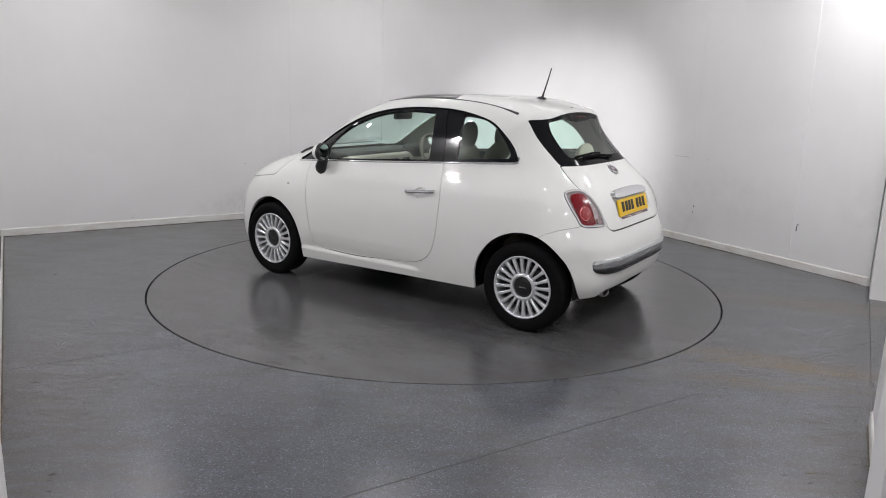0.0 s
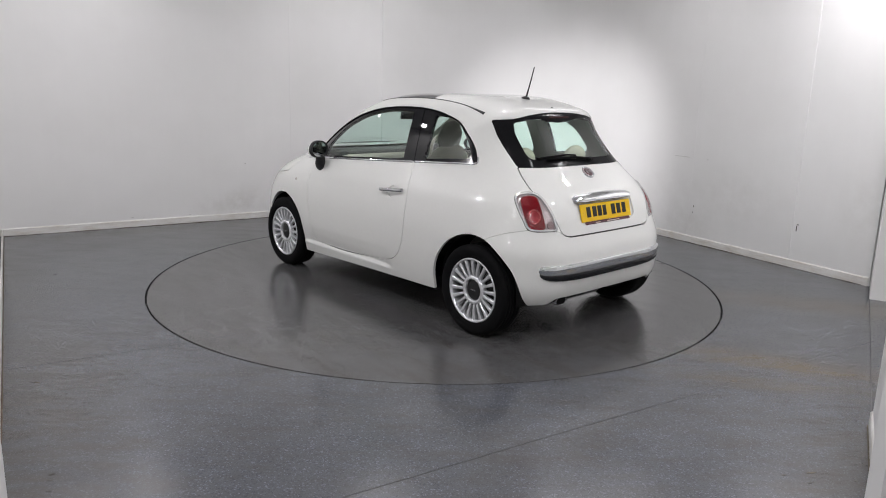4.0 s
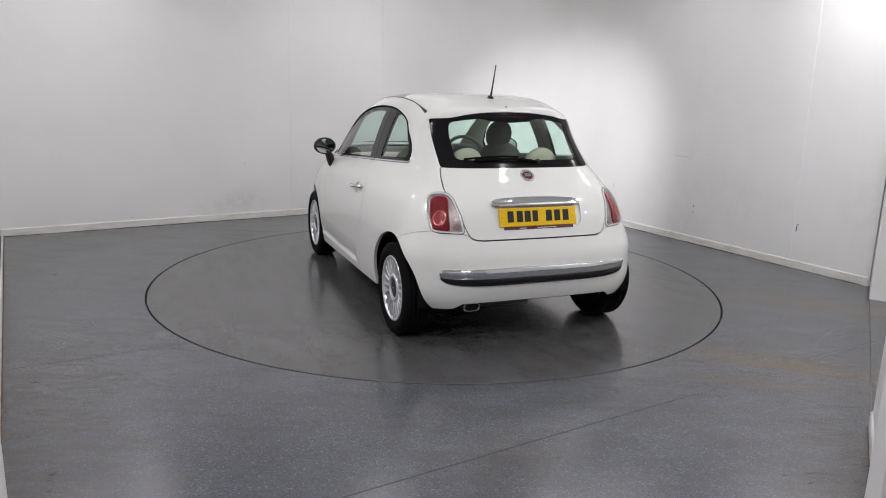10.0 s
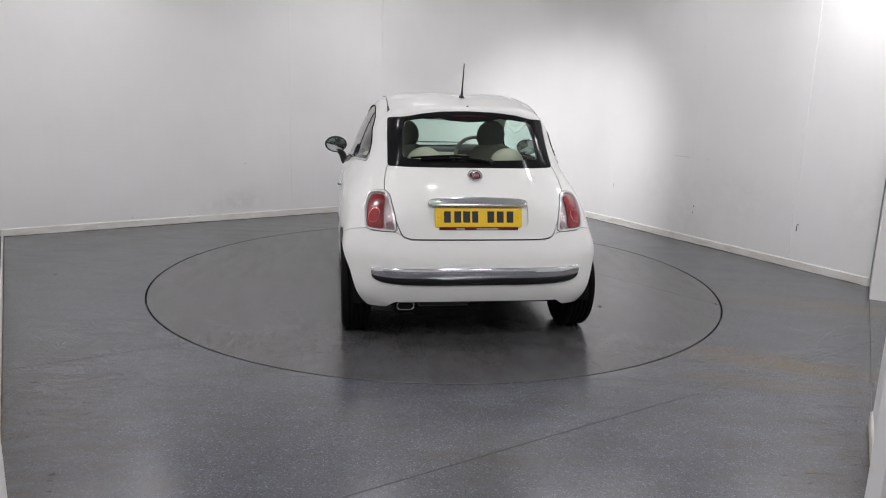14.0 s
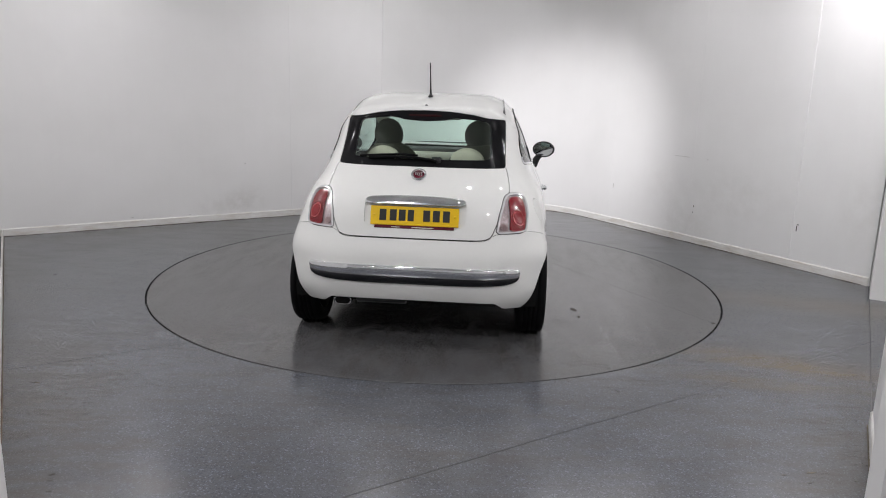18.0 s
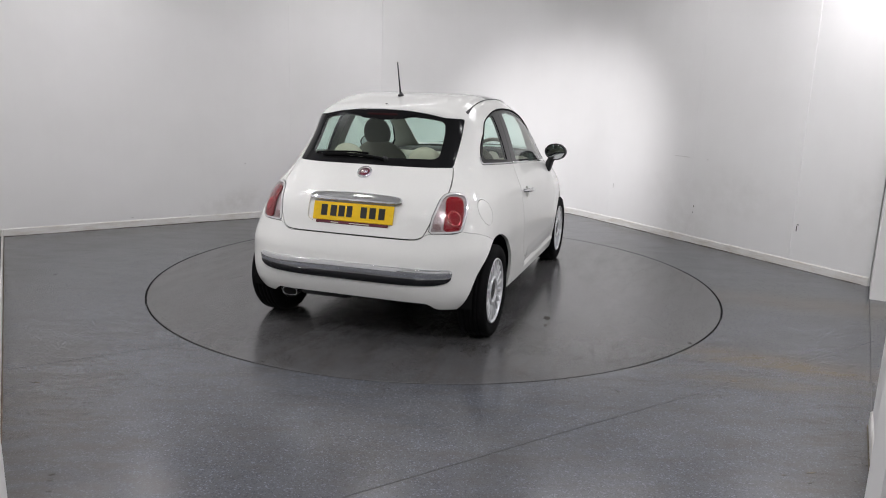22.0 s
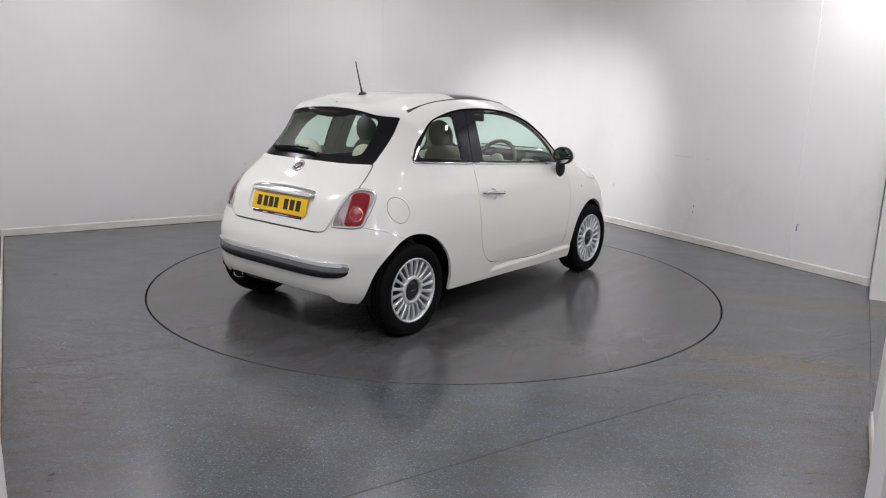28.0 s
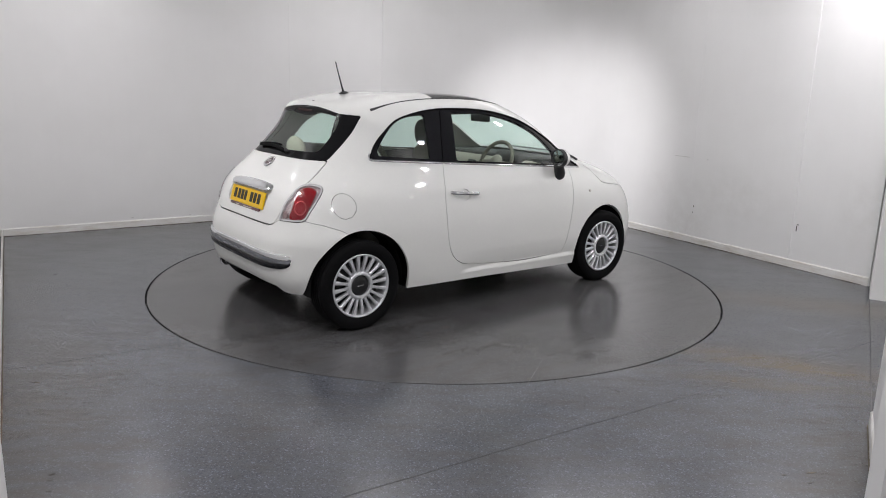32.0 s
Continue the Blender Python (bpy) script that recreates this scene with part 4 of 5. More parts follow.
# number plate: its characters are plain dark bars
PLATE_TILT = math.degrees(math.atan2(0.030, 0.107))
plate = part("number_plate", box_bm(0.010, 0.52, 0.111, 0.003), YELLOW, gate, "yellow rear number plate", pose(-0.4010, 0, 0.784, 0, PLATE_TILT, 0))
for k, cy in enumerate((0.187, 0.126, 0.073, 0.022, -0.071, -0.128, -0.187)):
    part("plate_bar", box_bm(0.003, 0.040 if k != 3 else 0.036, 0.066, 0.0008, 1), PLATE_INK, plate, "", pose(-0.0058, cy, 0.004))
for cy in (0.238, -0.238):
    lists("plate_screw", ellipsoid(0.003, 0.008, 0.008, 14, 6, 0.0), YELLOW, plate, "yellow screw cap", pose(-0.005, cy, 0.004, 0, 0, 180))
part("dealer_strip", box_bm(0.006, 0.47, 0.018, 0.002, 1), MAROON, gate, "dark strip below the plate", pose(-0.4235, 0, 0.7225, 0, PLATE_TILT, 0))
for cy, w in ((0.11, 0.05), (-0.05, 0.13)):
    part("strip_bar", box_bm(0.002, w, 0.005, 0), IVORY, gate, "", pose(-0.4272, cy, 0.722, 0, PLATE_TILT, 0))

# round badge with plain upright bars
badge_x = skin_x(0, 1.009)
badge = put("badge", mesh_of("badge", *revolve([(0.0, 0.006), (0.033, 0.006), (0.035, 0.010), (0.044, 0.010), (0.047, 0.005), (0.047, -0.004)], 48), True), CHROME, gate, "round chrome-ringed badge", pose(badge_x, 0, 1.009, 90, 0, 90) @ pose(0, 0, 0, -38, 0, 0))
lists("badge_field", revolve([(0.0, 0.0078), (0.031, 0.0076), (0.0335, 0.006)], 40), MAROON, badge, "dark red badge field")
for k in range(4):
    part("badge_bar", box_bm(0.007, 0.003, 0.024, 0.001, 1), CHROME, badge, "", pose((k - 1.5) * 0.0115, 0.009, 0))

# stop lamp strip behind the top of the screen
lists("stop_lamp", rear_pad(0.105, lambda y: 1.345, lambda y: 1.358, -0.002, 20, 24, 6, False, 0.0), STOP_RED, gate, "unlit dark red high stop lamp")

# wiper on the rear screen
wiper_path = [Vector((skin_x(y, z) - 0.016, y, z)) for y, z in ((-0.10, 1.088), (-0.06, 1.097), (0.05, 1.107), (0.18, 1.108), (0.32, 1.101))]
wiper = lists("rear_wiper", sweep(wiper_path, [(-0.009, -0.010), (0.008, -0.010), (0.006, 0.006), (-0.007, 0.006)]), RUBBER, gate, "black rear wiper arm")
blade_path = [Vector((skin_x(y, z) - 0.004, y, z)) for y, z in ((0.02, 1.116), (0.12, 1.120), (0.24, 1.115), (0.38, 1.104))]
lists("wiper_blade", sweep(blade_path, [(-0.008, -0.005), (0.006, -0.005), (0.006, 0.006), (-0.008, 0.006)]), RUBBER, wiper, "black wiper blade")
lists("wiper_pivot", ellipsoid(0.018, 0.022, 0.019, 20, 8, 0.0), BLACK_PLASTIC, gate, "black wiper pivot cap", pose(skin_x(0.1, 1.088) + 0.002, -0.105, 1.090, 0, 30, 180))

# black cowl at the foot of the windscreen
lists("cowl", sweep([Vector((2.19 + 0.01 * (1 - (y / 0.55) ** 2), y, float(skin_z(2.19 + 0.01 * (1 - (y / 0.55) ** 2), y)) + 0.004)) for y in np.linspace(-0.55, 0.55, 24)], ring_section(0.013, 8)), BLACK_PLASTIC, car, "black windscreen cowl")

# aerial at the back of the roof, the small roof hole in front of the spoiler edge
lists("aerial_foot", ellipsoid(0.022, 0.040, 0.017, 24, 10, 0.0), BLACK_PLASTIC, car, "black aerial foot", pose(0.338, 0, float(skin_z(0.338, 0)) - 0.003, 0, -90, 0) @ pose(0, 0, 0, 90, 0, 0))
mast = [Vector((0.333, 0, 1.470)), Vector((0.318, 0, 1.515)), Vector((0.292, 0, 1.60)), Vector((0.270, 0, 1.680))]
mv, mf = [], []
for k, (p, r) in enumerate(zip(mast, (0.0085, 0.0055, 0.0045, 0.0038))):
    mv += [p + Vector((math.cos(2 * math.pi * i / 10) * r, math.sin(2 * math.pi * i / 10) * r, 0)) for i in range(10)]
for k in range(3):
    mf += [(k * 10 + i, k * 10 + (i + 1) % 10, (k + 1) * 10 + (i + 1) % 10, (k + 1) * 10 + i) for i in range(10)]
mf.append(tuple(range(30, 40)))
lists("aerial_mast", (mv, mf), BLACK_PLASTIC, car, "black whip aerial")
hole_z = float(skin_z(0.095, 0.0))
lists("washer_jet", ellipsoid(0.006, 0.009, 0.007, 14, 6, 0.0), BLACK_PLASTIC, car, "small black washer jet", pose(0.095, 0, hole_z, 0, -90, 0))

for s in (1, -1):
    side = doors[0 if s > 0 else 1]
    # bright strip along the window sill, in two lengths
    for a, b, owner in ((2.095, 0.703, side), (0.688, 0.168, car)):
        xs = np.linspace(a, b, 26)
        curve = catmull(BELT, 20)
        order = np.argsort(curve[:, 0])
        pts = [side_point(x, float(np.interp(x, curve[order, 0], curve[order, 1])) - 0.003, s, 0.0005) for x in xs]
        if owner is car:
            pts += [side_point(x, z, s, 0.0005) for x, z in ((0.157, 1.064), (0.153, 1.072), (0.156, 1.084), (0.164, 1.098))]
        lists("sill_strip", sweep(pts, [(-0.005, -0.007), (0.004, -0.006), (0.0055, 0.0), (0.004, 0.006), (-0.005, 0.007)] if s < 0 else [(-0.004, -0.006), (0.005, -0.007), (0.005, 0.007), (-0.004, 0.006), (-0.0055, 0.0)]), CHROME, owner, "chrome strip below the windows")
    # black rubber seal over the windows
    arc = catmull([(0.160, 1.068), (0.20, 1.14), (0.275, 1.222), (0.385, 1.302), (0.52, 1.345), (0.68, 1.373), (0.85, 1.383), (1.08, 1.378), (1.31, 1.350), (1.55, 1.282), (1.80, 1.155), (1.98, 1.03), (2.10, 0.945)], 6)
    lists("window_seal", sweep([side_point(x, z, s, 0.0) for x, z in arc], ring_section(0.0055, 8)), RUBBER, car, "black rubber seal round the side windows")
    # black strip in the roof, wider at its rear end
    roof_line = catmull([(0.245, 0.492), (0.30, 0.4905), (0.42, 0.487), (0.60, 0.481), (0.76, 0.476), (1.10, 0.473), (1.36, 0.462)], 6)
    rv, rf = [], []
    for k, (x, y) in enumerate(roof_line):
        w = 0.0026 + 0.006 * max(0, 1 - (x - 0.245) / 0.14)
        for off, up in ((-w, 0.0005), (-w * 0.6, 0.0035), (w * 0.6, 0.0035), (w, 0.0005)):
            yy = y + off
            rv.append((x, s * yy, float(skin_z(x, yy)) + up))
    n_r = len(roof_line)
    rf = [(i * 4 + k, (i + 1) * 4 + k, (i + 1) * 4 + k + 1, i * 4 + k + 1) for i in range(n_r - 1) for k in range(3)] + [(0, 1, 2, 3), tuple(n_r * 4 - 1 - k for k in range(4))]
    lists("roof_strip", (rv, rf), BLACK_PLASTIC, car, "black strip along the roof edge")
    # door handle
    hp = [side_point(x, 0.836 - 0.075 * (x - 0.70) + 0.0, s, o) for x, o in ((0.700, 0.004), (0.712, 0.020), (0.74, 0.028), (0.82, 0.031), (0.90, 0.028), (0.928, 0.020), (0.940, 0.004))]
    lists("door_handle", sweep([Vector(p) for p in catmull([tuple(p) for p in hp], 5)], [(0.008 * math.cos(a), 0.0125 * math.sin(a)) for a in np.linspace(0, 2 * math.pi, 14, endpoint=False)]), CHROME, side, "chrome bar door handle")
    lists("lock_cover", ellipsoid(0.010, 0.013, 0.0125, 18, 8, 0.0), CHROME, side, "chrome lock cover", pose(0.722, s * (float(skin_y(0.722, 0.834)) + 0.018), 0.834, 0, 0, 90 * s))
    # side indicator
    lists("side_indicator", ellipsoid(0.008, 0.013, 0.012, 18, 8, 0.0), AMBER, car, "small round side indicator", pose(2.118, s * (float(skin_y(2.118, 0.758)) - 0.001), 0.758, 0, 0, 90 * s))
    # mirror
    mirror = lists("door_mirror", ellipsoid(0.064, 0.092, 0.067, 36, 14, 0.0), PAINT, side, "white mirror cap", pose(1.700, s * 0.829, 1.036, 0, 0, 12 * s))
    mvs, mfs = [], []
    for k, (dx, q) in enumerate(((0.002, 1.0), (-0.018, 1.0), (-0.026, 0.97), (-0.026, 0.88), (-0.018, 0.86))):
        mvs += [(dx, 0.092 * q * math.cos(2 * math.pi * i / 36), 0.067 * q * math.sin(2 * math.pi * i / 36)) for i in range(36)]
    mfs = [(k * 36 + i, (k + 1) * 36 + i, (k + 1) * 36 + (i + 1) % 36, k * 36 + (i + 1) % 36) for k in range(4) for i in range(36)]
    lists("mirror_rim", (mvs, mfs), BLACK_PLASTIC, mirror, "black mirror housing rim")
    lists("mirror_glass", ([(-0.019 - 0.004 * (1 - q * q), 0.092 * 0.88 * q * math.cos(2 * math.pi * i / 36), 0.067 * 0.88 * q * math.sin(2 * math.pi * i / 36)) for q in (0.001, 0.5, 1.0) for i in range(36)], [(k * 36 + i, k * 36 + (i + 1) % 36, (k + 1) * 36 + (i + 1) % 36, (k + 1) * 36 + i) for k in range(2) for i in range(36)]), MIRROR, mirror, "mirror glass")
    fv, ff = [], []
    for x, y, z, rx, ry in ((1.778, 0.758, 0.858, 0.006, 0.004), (1.778, 0.760, 0.866, 0.028, 0.014), (1.779, 0.762, 0.884, 0.047, 0.022), (1.775, 0.764, 0.915, 0.052, 0.030), (1.756, 0.772, 0.945, 0.048, 0.032), (1.728, 0.790, 0.972, 0.042, 0.034), (1.705, 0.812, 0.995, 0.034, 0.030)):
        fv += [(x + rx * math.cos(2 * math.pi * i / 18), s * (y + ry * math.sin(2 * math.pi * i / 18)), z) for i in range(18)]
    ff = [(k * 18 + i, k * 18 + (i + 1) % 18, (k + 1) * 18 + (i + 1) % 18, (k + 1) * 18 + i) for k in range(6) for i in range(18)] + [tuple(range(18)), tuple(range(108, 126))]
    lists("mirror_foot", (fv, ff), BLACK_PLASTIC, side, "black mirror foot")

# exhaust
pipe_sec = [(0.051 * (abs(math.cos(a)) ** 0.6) * (1 if math.cos(a) >= 0 else -1), 0.024 * (abs(math.sin(a)) ** 0.6) * (1 if math.sin(a) >= 0 else -1)) for a in np.linspace(0, 2 * math.pi, 28, endpoint=False)]
tip = new("exhaust")
tip.parent, tip["label"] = car, "oval steel exhaust tip"
tv, tf = [], []
for k, (dx, q) in enumerate(((0.16, 0.9), (0.03, 1.0), (-0.005, 1.06), (-0.010, 1.02), (-0.008, 0.88), (0.05, 0.82))):
    tv += [(dx, a * q, b * (q if q > 0.85 else 0.75)) for a, b in pipe_sec]
nS = len(pipe_sec)
tf = [(k * nS + i, k * nS + (i + 1) % nS, (k + 1) * nS + (i + 1) % nS, (k + 1) * nS + i) for k in range(5) for i in range(nS)] + [tuple(5 * nS + i for i in range(nS))]
lists("exhaust_tip", (tv, tf), STEEL, tip, "polished steel tip", pose(-0.415, 0.425, 0.257))
tip.matrix_local = Matrix()
put("exhaust_bore", mesh_of("exhaust_bore", [(0.0, a * 0.92, b * 0.88) for a, b in pipe_sec], [tuple(range(nS))]), UNDERSIDE, tip, "black inside of the exhaust tip", pose(-0.419, 0.425, 0.257))
lists("exhaust_pipe", sweep([Vector((-0.30, 0.43, 0.262)), Vector((-0.18, 0.40, 0.262)), Vector((-0.05, 0.38, 0.24))], ring_section(0.03, 12)), STEEL, tip, "dull steel pipe")
lists("silencer", sweep([Vector((-0.33, 0.34, 0.285)), Vector((-0.33, 0.05, 0.285))], [(0.10 * math.cos(a), 0.05 * math.sin(a)) for a in np.linspace(0, 2 * math.pi, 20, endpoint=False)]), DARK_METAL, tip, "dark silencer box")

# underbody
part("underbody", box_bm(2.95, 0.86, 0.10, 0.02), UNDERSIDE, car, "black underbody", pose(1.20, 0, 0.285))
# extra black panel that blocks light from the floor below the tail
part("tail_shade_panel", box_bm(0.55, 1.00, 0.04, 0.015), UNDERSIDE, car, "black panel added to darken the floor under the tail", pose(-0.10, 0, 0.275))
part("floor_pan", box_bm(1.50, 1.46, 0.09, 0.02), UNDERSIDE, car, "black floor pan", pose(1.14, 0, 0.245))
part("rear_axle", box_bm(0.09, 1.20, 0.07, 0.02), DARK_METAL, car, "dark rear axle beam", pose(0.02, 0, 0.255))

# ---------------------------------------------------------------- the car: inside
inner = Skin(180, 20, 24)
rest = inner.F
_, rest = inner.split(rest, lambda x, y, z: z - 0.30)
for ax, az in ARCHES:
    _, rest = inner.split(rest, lambda x, y, z: np.where(np.abs(y) > 0.35, np.hypot(x - ax, np.maximum(z - az, 0)) - ARCH_R - 0.03, 0.5))
for region in (side_region(DOOR_CLEAR), side_region(QUARTER_CLEAR), rear_region(SCREEN_CLEAR), top_region(WINDSCREEN)):
    _, rest = inner.split(rest, region)
_, rest = inner.split(rest, lambda x, y, z: 2.2 - x)
upper_f, lower_f = inner.split(rest, lambda x, y, z: 1.0 - z)
inner.make("headlining", upper_f, LINING, car, "pale grey headlining and pillar trim", rim=0, shift=-0.022, flip=True)
inner.make("side_trim", lower_f, TRIM_GREY, car, "dark grey inner side trim", rim=0, shift=-0.03, flip=True)


def cushion(sx, sy, sz, bevel, sub=3):
    return box_bm(sx, sy, sz, bevel, sub)


for y0 in (0.33, -0.33):
    seat = part("front_seat", cushion(0.50, 0.48, 0.16, 0.06), TAN, car, "front seat with a pale upper back and round dark headrest", pose(1.12 if y0 > 0 else 1.21, y0, 0.55, 0, -6, 0), True)
    part("seat_back", cushion(0.13, 0.46, 0.42, 0.055, 4), TAN, seat, "dark lower seat back", pose(-0.22, 0, 0.24, 0, -14, 0), True)
    lists("seat_shoulder", ellipsoid(0.062, 0.215, 0.20, 32, 20, -1.0), GREIGE, seat, "grey-beige upper seat back", pose(-0.285, 0, 0.43, 0, -14, 0))
    lists("headrest", ellipsoid(0.042, 0.106, 0.116, 36, 22, -1.0), HEADREST, seat, "round dark headrest", pose(-0.322, 0.012 if y0 > 0 else 0.019, 0.672, 0, -6, 0))
    for dy in (0.05, -0.05):
        lists("headrest_post", sweep([Vector((-0.31, dy, 0.52)), Vector((-0.32, dy, 0.64))], ring_section(0.006, 8), up=(0, 1, 0)), CHROME, seat, "headrest post")
bench = part("rear_seat", cushion(0.50, 1.10, 0.16, 0.06), TAN, car, "rear bench seat", pose(0.42, 0, 0.55), True)
part("bench_back", cushion(0.12, 1.08, 0.42, 0.05), TAN, bench, "dark rear seat back", pose(-0.28, 0, 0.25, 0, -14, 0), True)
for y0 in (0.27, -0.27):
    lists("rear_headrest", ellipsoid(0.055, 0.112, 0.095, 30, 18, -1.0), CREAM, bench, "cream rear headrest", pose(-0.325, y0, 0.51, 0, -10, 0))
part("parcel_shelf", box_bm(0.24, 0.98, 0.02, 0.008), TRIM_GREY, car, "dark parcel shelf", pose(-0.03, 0, 1.005))
part("dashboard", cushion(0.34, 1.24, 0.20, 0.07), IVORY, car, "ivory dashboard", pose(1.78, 0, 0.87, 0, 10, 0), True)
for y0 in (0.075, -0.075):
    vent = part("air_vent", box_bm(0.03, 0.085, 0.045, 0.012), TRIM_GREY, car, "dark air vent", pose(1.605, y0, 0.925, 0, 10, 0))
    for dz in (-0.009, 0.003):
        part("vent_slat", box_bm(0.006, 0.07, 0.003, 0), BLACK_PLASTIC, vent, "", pose(-0.0165, 0, dz))
radio = part("radio", box_bm(0.03, 0.19, 0.085, 0.01), TRIM_GREY, car, "dark radio panel", pose(1.60, 0, 0.835, 0, 10, 0))
for y0 in (0.06, -0.06):
    part("radio_knob", box_bm(0.014, 0.026, 0.026, 0.008), IVORY, radio, "ivory knob", pose(-0.018, y0, 0))
part("glove_lid", box_bm(0.014, 0.40, 0.10, 0.006), IVORY, car, "ivory glovebox lid", pose(1.603, 0.36, 0.86, 0, 10, 0))
part("dash_top", cushion(0.42, 1.16, 0.06, 0.025), TRIM_GREY, car, "dark dashboard top", pose(1.90, 0, 0.975, 0, 2, 0), True)
part("instrument_hood", cushion(0.16, 0.30, 0.12, 0.05), TRIM_GREY, car, "dark instrument hood", pose(1.68, -0.33, 0.99), True)
wheel_m = pose(1.50, -0.335, 0.965, 0, -66, 0)
sw_v, sw_f = [], []
for i in range(48):
    a = 2 * math.pi * i / 48
    for k in range(10):
        b = 2 * math.pi * k / 10
        r = 0.170 + 0.015 * math.cos(b)
        sw_v.append((r * math.cos(a), r * math.sin(a), 0.015 * math.sin(b)))
sw_f = [(i * 10 + k, ((i + 1) % 48) * 10 + k, ((i + 1) % 48) * 10 + (k + 1) % 10, i * 10 + (k + 1) % 10) for i in range(48) for k in range(10)]
steer = lists("steering_wheel", (sw_v, sw_f), GREIGE, car, "grey-beige steering wheel", wheel_m)
lists("wheel_boss", ellipsoid(0.03, 0.065, 0.065, 24, 10, -1), IVORY, steer, "ivory boss", pose(0, 0, 0.0, 0, 90, 0))
for a in (0, 180, 90):
    part("wheel_spoke", box_bm(0.13, 0.03, 0.012, 0.004), IVORY, steer, "", pose(0.115 * math.cos(radians(a + 90)), 0.115 * math.sin(radians(a + 90)), 0, 0, 0, a + 90))
part("cabin_mirror", cushion(0.035, 0.22, 0.062, 0.015), BLACK_PLASTIC, car, "black rear-view mirror", pose(1.60, -0.015, 1.292, 0, -8, 0), True)
lists("mirror_stem", sweep([Vector((1.612, -0.015, 1.31)), Vector((1.66, -0.015, 1.335))], ring_section(0.008, 8), up=(0, 1, 0)), BLACK_PLASTIC, car, "black mirror stem")

# ---------------------------------------------------------------- floor and wall details
def ground_strip(name, a, b, width, height, mat, parent, label=""):
    a, b = Vector((*a, 0)), Vector((*b, 0))
    steps = max(2, int((b - a).length / 0.4))
    rng = random.Random(int(abs(a.x * 977 + b.y * 331)))
    pts = [a.lerp(b, i / steps) + Vector((rng.uniform(-0.002, 0.002), rng.uniform(-0.002, 0.002), 0)) for i in range(steps + 1)]
    w = width / 2
    return put(name, mesh_of(name, *sweep(pts, [(-w, -0.001), (w, -0.001), (w * 0.7, height), (-w * 0.7, height)])), mat, parent, label)


ground_strip("floor_seam", (-1.33, -3.93), (2.845, -1.352), 0.004, 0.0012, SEAM, floor, "welded vinyl seam")
ground_strip("floor_seam", (-2.26, -2.16), (-1.45, -1.682), 0.003, 0.0012, SEAM, floor, "welded vinyl seam")
ground_strip("floor_seam", (3.392, -0.36), (2.101, -2.60), 0.006, 0.0012, SEAM, floor, "threshold seam")
sd = Vector((1.01, 0.65)).normalized()
ground_strip("disc_seam", (-0.92 - 0.05 * sd.x, -2.03 - 0.05 * sd.y), (-0.92 + 3.2 * sd.x, -2.03 + 3.2 * sd.y), 0.0018, 0.0006, DISC_SEAM, turntable, "welded vinyl seam")

# line of dirt and painted-in shadow line where the skirting meets the vinyl
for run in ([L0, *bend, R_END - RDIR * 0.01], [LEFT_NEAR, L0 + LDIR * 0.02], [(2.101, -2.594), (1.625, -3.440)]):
    pts = []
    for a, b in zip(run[:-1], run[1:]):
        a, b = Vector((a[0], a[1], 0)), Vector((b[0], b[1], 0))
        steps = max(1, int((b - a).length / 0.05))
        pts += [a.lerp(b, i / steps) for i in range(steps)]
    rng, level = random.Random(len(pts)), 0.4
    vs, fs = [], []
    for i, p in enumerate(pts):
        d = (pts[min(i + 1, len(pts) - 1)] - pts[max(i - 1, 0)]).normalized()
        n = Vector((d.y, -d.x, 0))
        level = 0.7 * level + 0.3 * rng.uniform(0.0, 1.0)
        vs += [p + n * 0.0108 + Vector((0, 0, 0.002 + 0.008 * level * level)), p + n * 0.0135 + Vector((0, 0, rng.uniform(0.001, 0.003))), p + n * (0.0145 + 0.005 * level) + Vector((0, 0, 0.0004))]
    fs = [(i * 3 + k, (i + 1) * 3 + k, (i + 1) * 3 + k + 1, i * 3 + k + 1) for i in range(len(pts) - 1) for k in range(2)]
    put("dirt_shadow_line", mesh_of("dirt_shadow_line", vs, fs), GRIME_SHADOW, floor, "brown dirt and painted-in shadow line along the skirting")

# upright joints of the wall panels
def wall_seam(p, d, label="joint cover strip between wall panels", w=0.007, h=0.001):
    n = Vector((d.y, -d.x, 0))
    q = Vector((p[0], p[1], 0))
    vs = [q + d * a + n * b + Vector((0, 0, z)) for z in (0.075, WALL_TOP) for a, b in ((-w, -0.001), (-w * 0.6, h), (w * 0.6, h), (w, -0.001))]
    return tagged(put("trim", mesh_of("trim", vs, [(0, 1, 5, 4), (1, 2, 6, 5), (2, 3, 7, 6), (0, 3, 2, 1), (4, 5, 6, 7)]), WALL_PAINT), label, "trim", kind="structure")


wall_seam(L_JOINTS[1], LDIR, w=0.011, h=0.007)
wall_seam(L_JOINTS[0], LDIR, w=0.005, h=0.002)
wall_seam(R_JOINTS[0], RDIR, w=0.007, h=0.0015)
wall_seam(R_JOINTS[1], RDIR, w=0.005, h=0.002)
wall_seam(R_JOINTS[2], RDIR, "raised white joint strip between wall panels", w=0.014, h=0.006)


def wall_mark(p, d, z, w, h, mat):
    n = Vector((d.y, -d.x, 0))
    m = Matrix.Translation(Vector((p[0], p[1], z)) + n * 0.0022) @ Matrix(((d.x, n.x, 0, 0), (d.y, n.y, 0, 0), (0, 0, 1, 0), (0, 0, 0, 1)))
    part("scuff_mark", box_bm(w, 0.003, h, 0.001, 1), mat, wall_far, "small dark scuff", m)


def on_r(a):
    return CORNER + RDIR * a


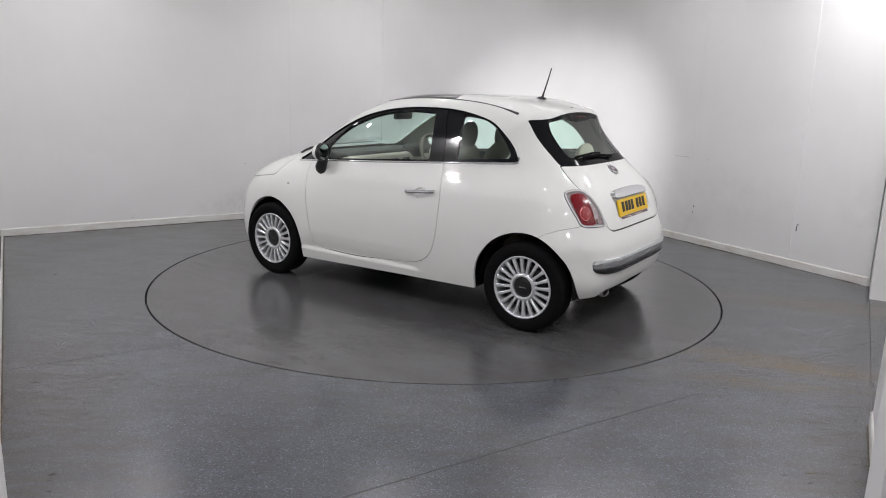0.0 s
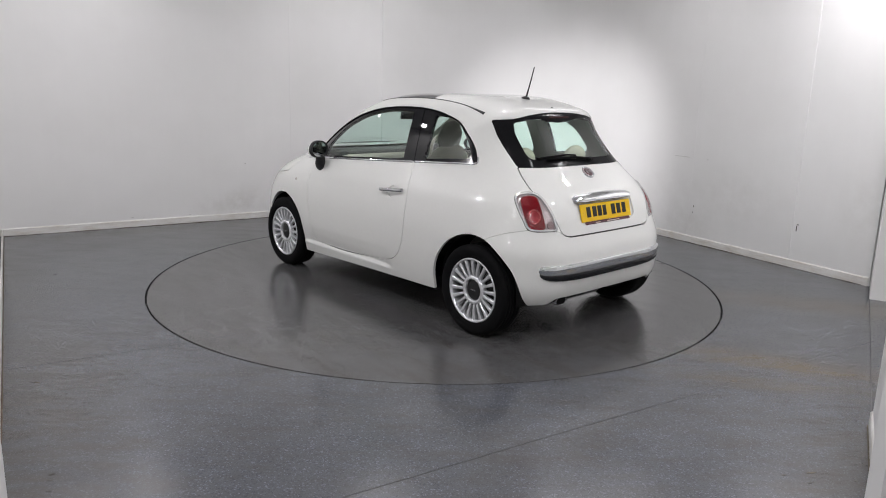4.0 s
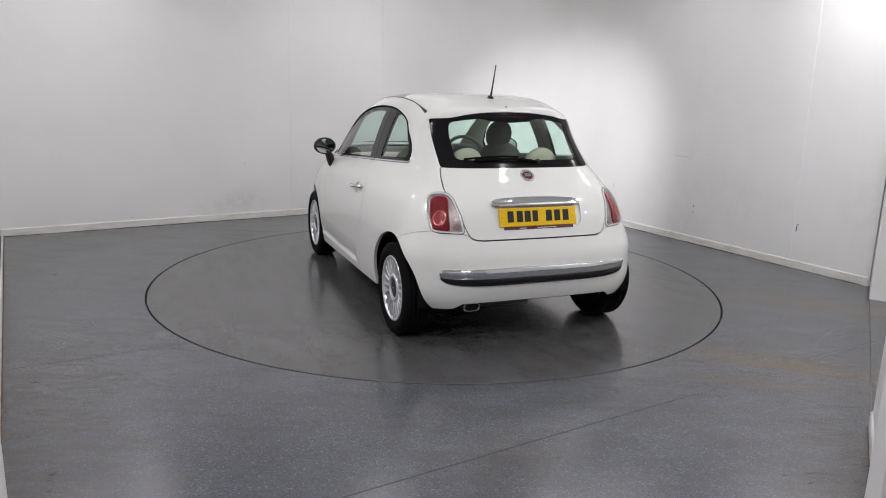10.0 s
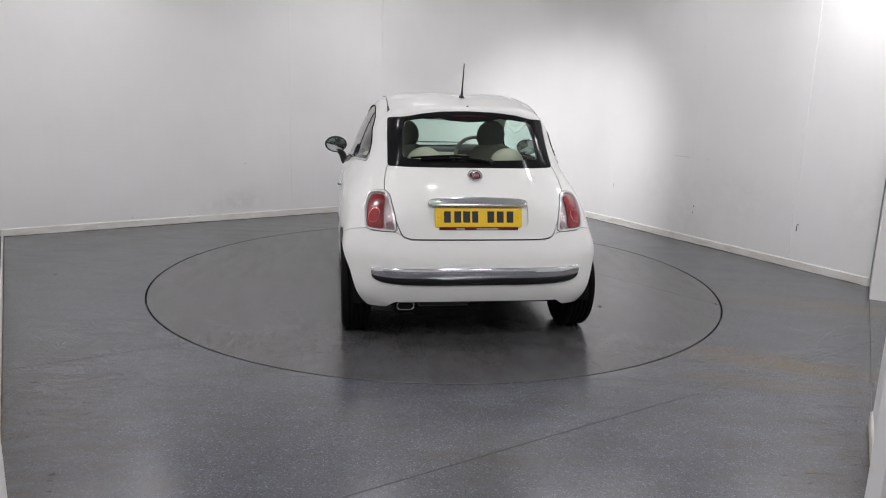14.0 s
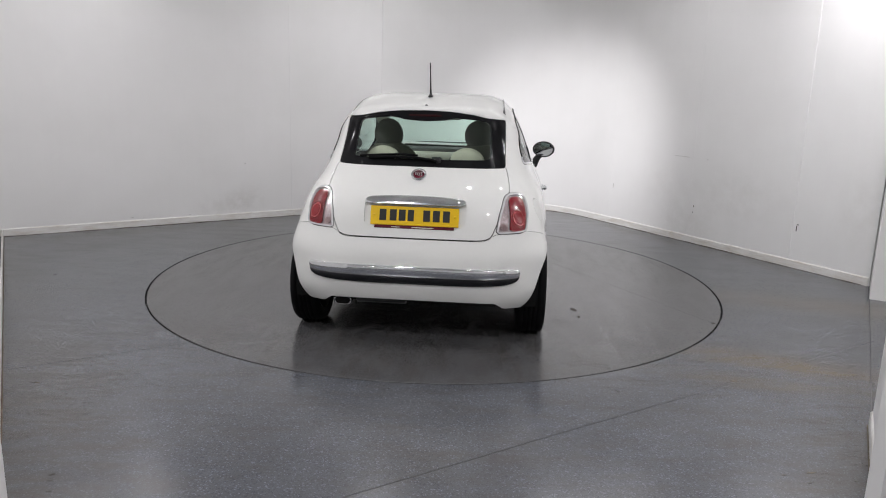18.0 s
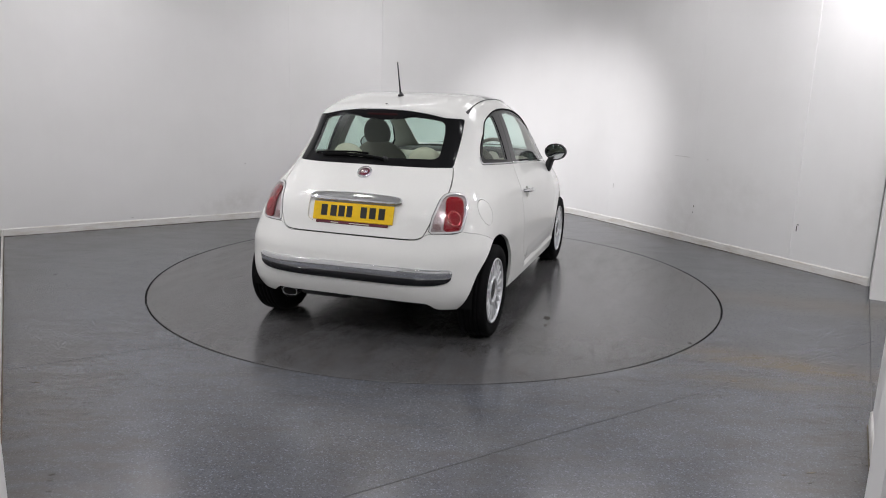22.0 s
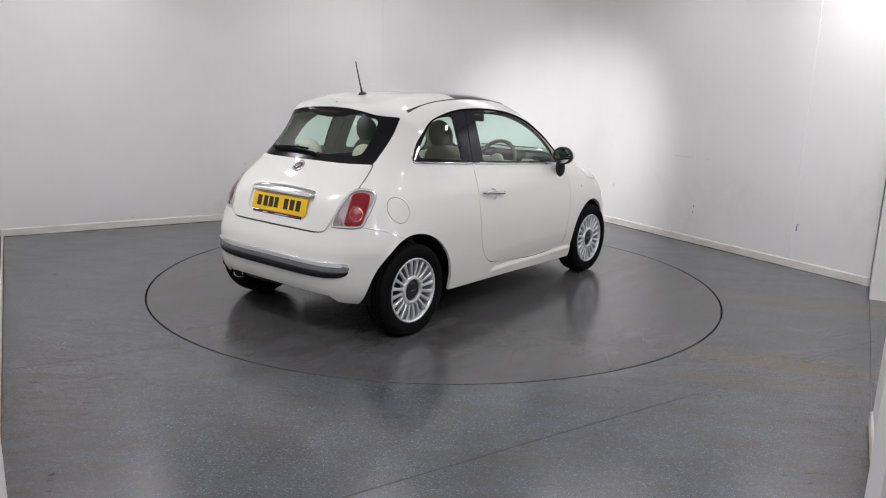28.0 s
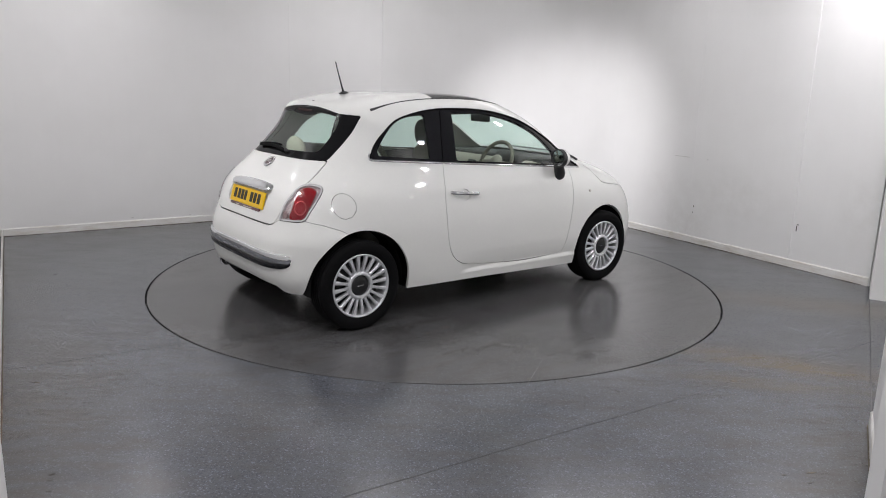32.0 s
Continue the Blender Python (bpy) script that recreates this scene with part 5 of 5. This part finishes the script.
wall_mark(on_r(2.975), RDIR, 0.886, 0.20, 0.006, SCUFF_PALE)
wall_mark(on_r(3.301), RDIR, 0.882, 0.012, 0.010, SCUFF_PALE)
wall_mark(on_r(3.184), RDIR, 0.389, 0.010, 0.016, SCUFF)
wall_mark(on_r(3.177), RDIR, 0.322, 0.008, 0.016, SCUFF)
wall_mark(on_r(3.180), RDIR, 0.352, 0.006, 0.008, SCUFF_PALE)
wall_mark(on_r(4.372), RDIR, 0.400, 0.022, 0.008, SCUFF)
wall_mark(on_r(4.362), RDIR, 0.365, 0.008, 0.05, SCUFF)
wall_mark(on_r(1.98), RDIR, 0.45, 0.008, 0.05, SCUFF_PALE)
wall_mark(L0 + LDIR * 2.42, LDIR, 0.63, 0.016, 0.008, SCUFF_PALE)
wall_mark(L0 + LDIR * 1.20, LDIR, 0.10, 0.03, 0.006, SCUFF_PALE)
wall_mark(L0 + LDIR * 1.79, LDIR, 0.09, 0.03, 0.006, SCUFF_PALE)
rng = random.Random(7)


def blot(w, h, rng):
    """A thin dried spill of uneven outline."""
    ring = [(math.cos(a) * rng.uniform(0.25, 0.55), math.sin(a) * rng.uniform(0.25, 0.55)) for a in np.linspace(0, 2 * math.pi, 14, endpoint=False)]
    vs = [(x * w, y * h, z) for z, q in ((-0.0008, 1), (0.0006, 0.85)) for x, y in ring for x, y in ((x * q, y * q),)]
    return mesh_of("blot", vs, [(i, (i + 1) % 14, 14 + (i + 1) % 14, 14 + i) for i in range(14)] + [tuple(range(14, 28)), tuple(reversed(range(14)))])


for p, w, h in (((-2.03, -2.317), 0.085, 0.008), ((-1.487, -3.197), 0.03, 0.022), ((-1.472, -3.242), 0.024, 0.012), ((-1.439, -3.317), 0.026, 0.010), ((-1.539, -3.07), 0.022, 0.010), ((-1.839, -2.627), 0.018, 0.014), ((1.588, -3.049), 0.05, 0.012), ((1.461, -3.072), 0.026, 0.014), ((1.542, -3.13), 0.03, 0.012), ((1.741, -3.109), 0.016, 0.014), ((1.237, -2.446), 0.020, 0.014), ((1.651, -2.08), 0.05, 0.02), ((-2.4, -1.4), 0.012, 0.01), ((-3.0, -0.234), 0.03, 0.008)):
    put("floor_mark", blot(w, h, rng), GRIME_SHADOW if w > 0.03 else SCUFF, floor, "small dark mark on the vinyl", pose(p[0], p[1], 0.0009, 0, 0, rng.uniform(-15, 15)))
for p, w, h in (((-0.88, -2.0), 0.045, 0.03), ((-0.731, -1.065), 0.09, 0.05), ((-0.893, -1.088), 0.06, 0.03)):
    put("disc_mark", blot(w, h, rng), SCUFF, turntable, "small dark mark on the vinyl", pose(p[0], p[1], 0.0009, 0, 0, rng.uniform(-50, 50)))


def motions():
    rows_disc, rows_car = [], []
    for k in range(17):
        t = 2.0 * k
        a = TURN_START + TURN_RATE * t
        rows_disc.append((t, pose(0, 0, 0, 0, 0, a)))
        ca, sa = math.cos(radians(a)), math.sin(radians(a))
        rows_car.append((t, pose(ca * AXLE_X - sa * AXLE_Y, sa * AXLE_X + ca * AXLE_Y, 0, 0, 0, a)))
    walk(turntable, rows_disc)
    walk(car, rows_car)


motions()
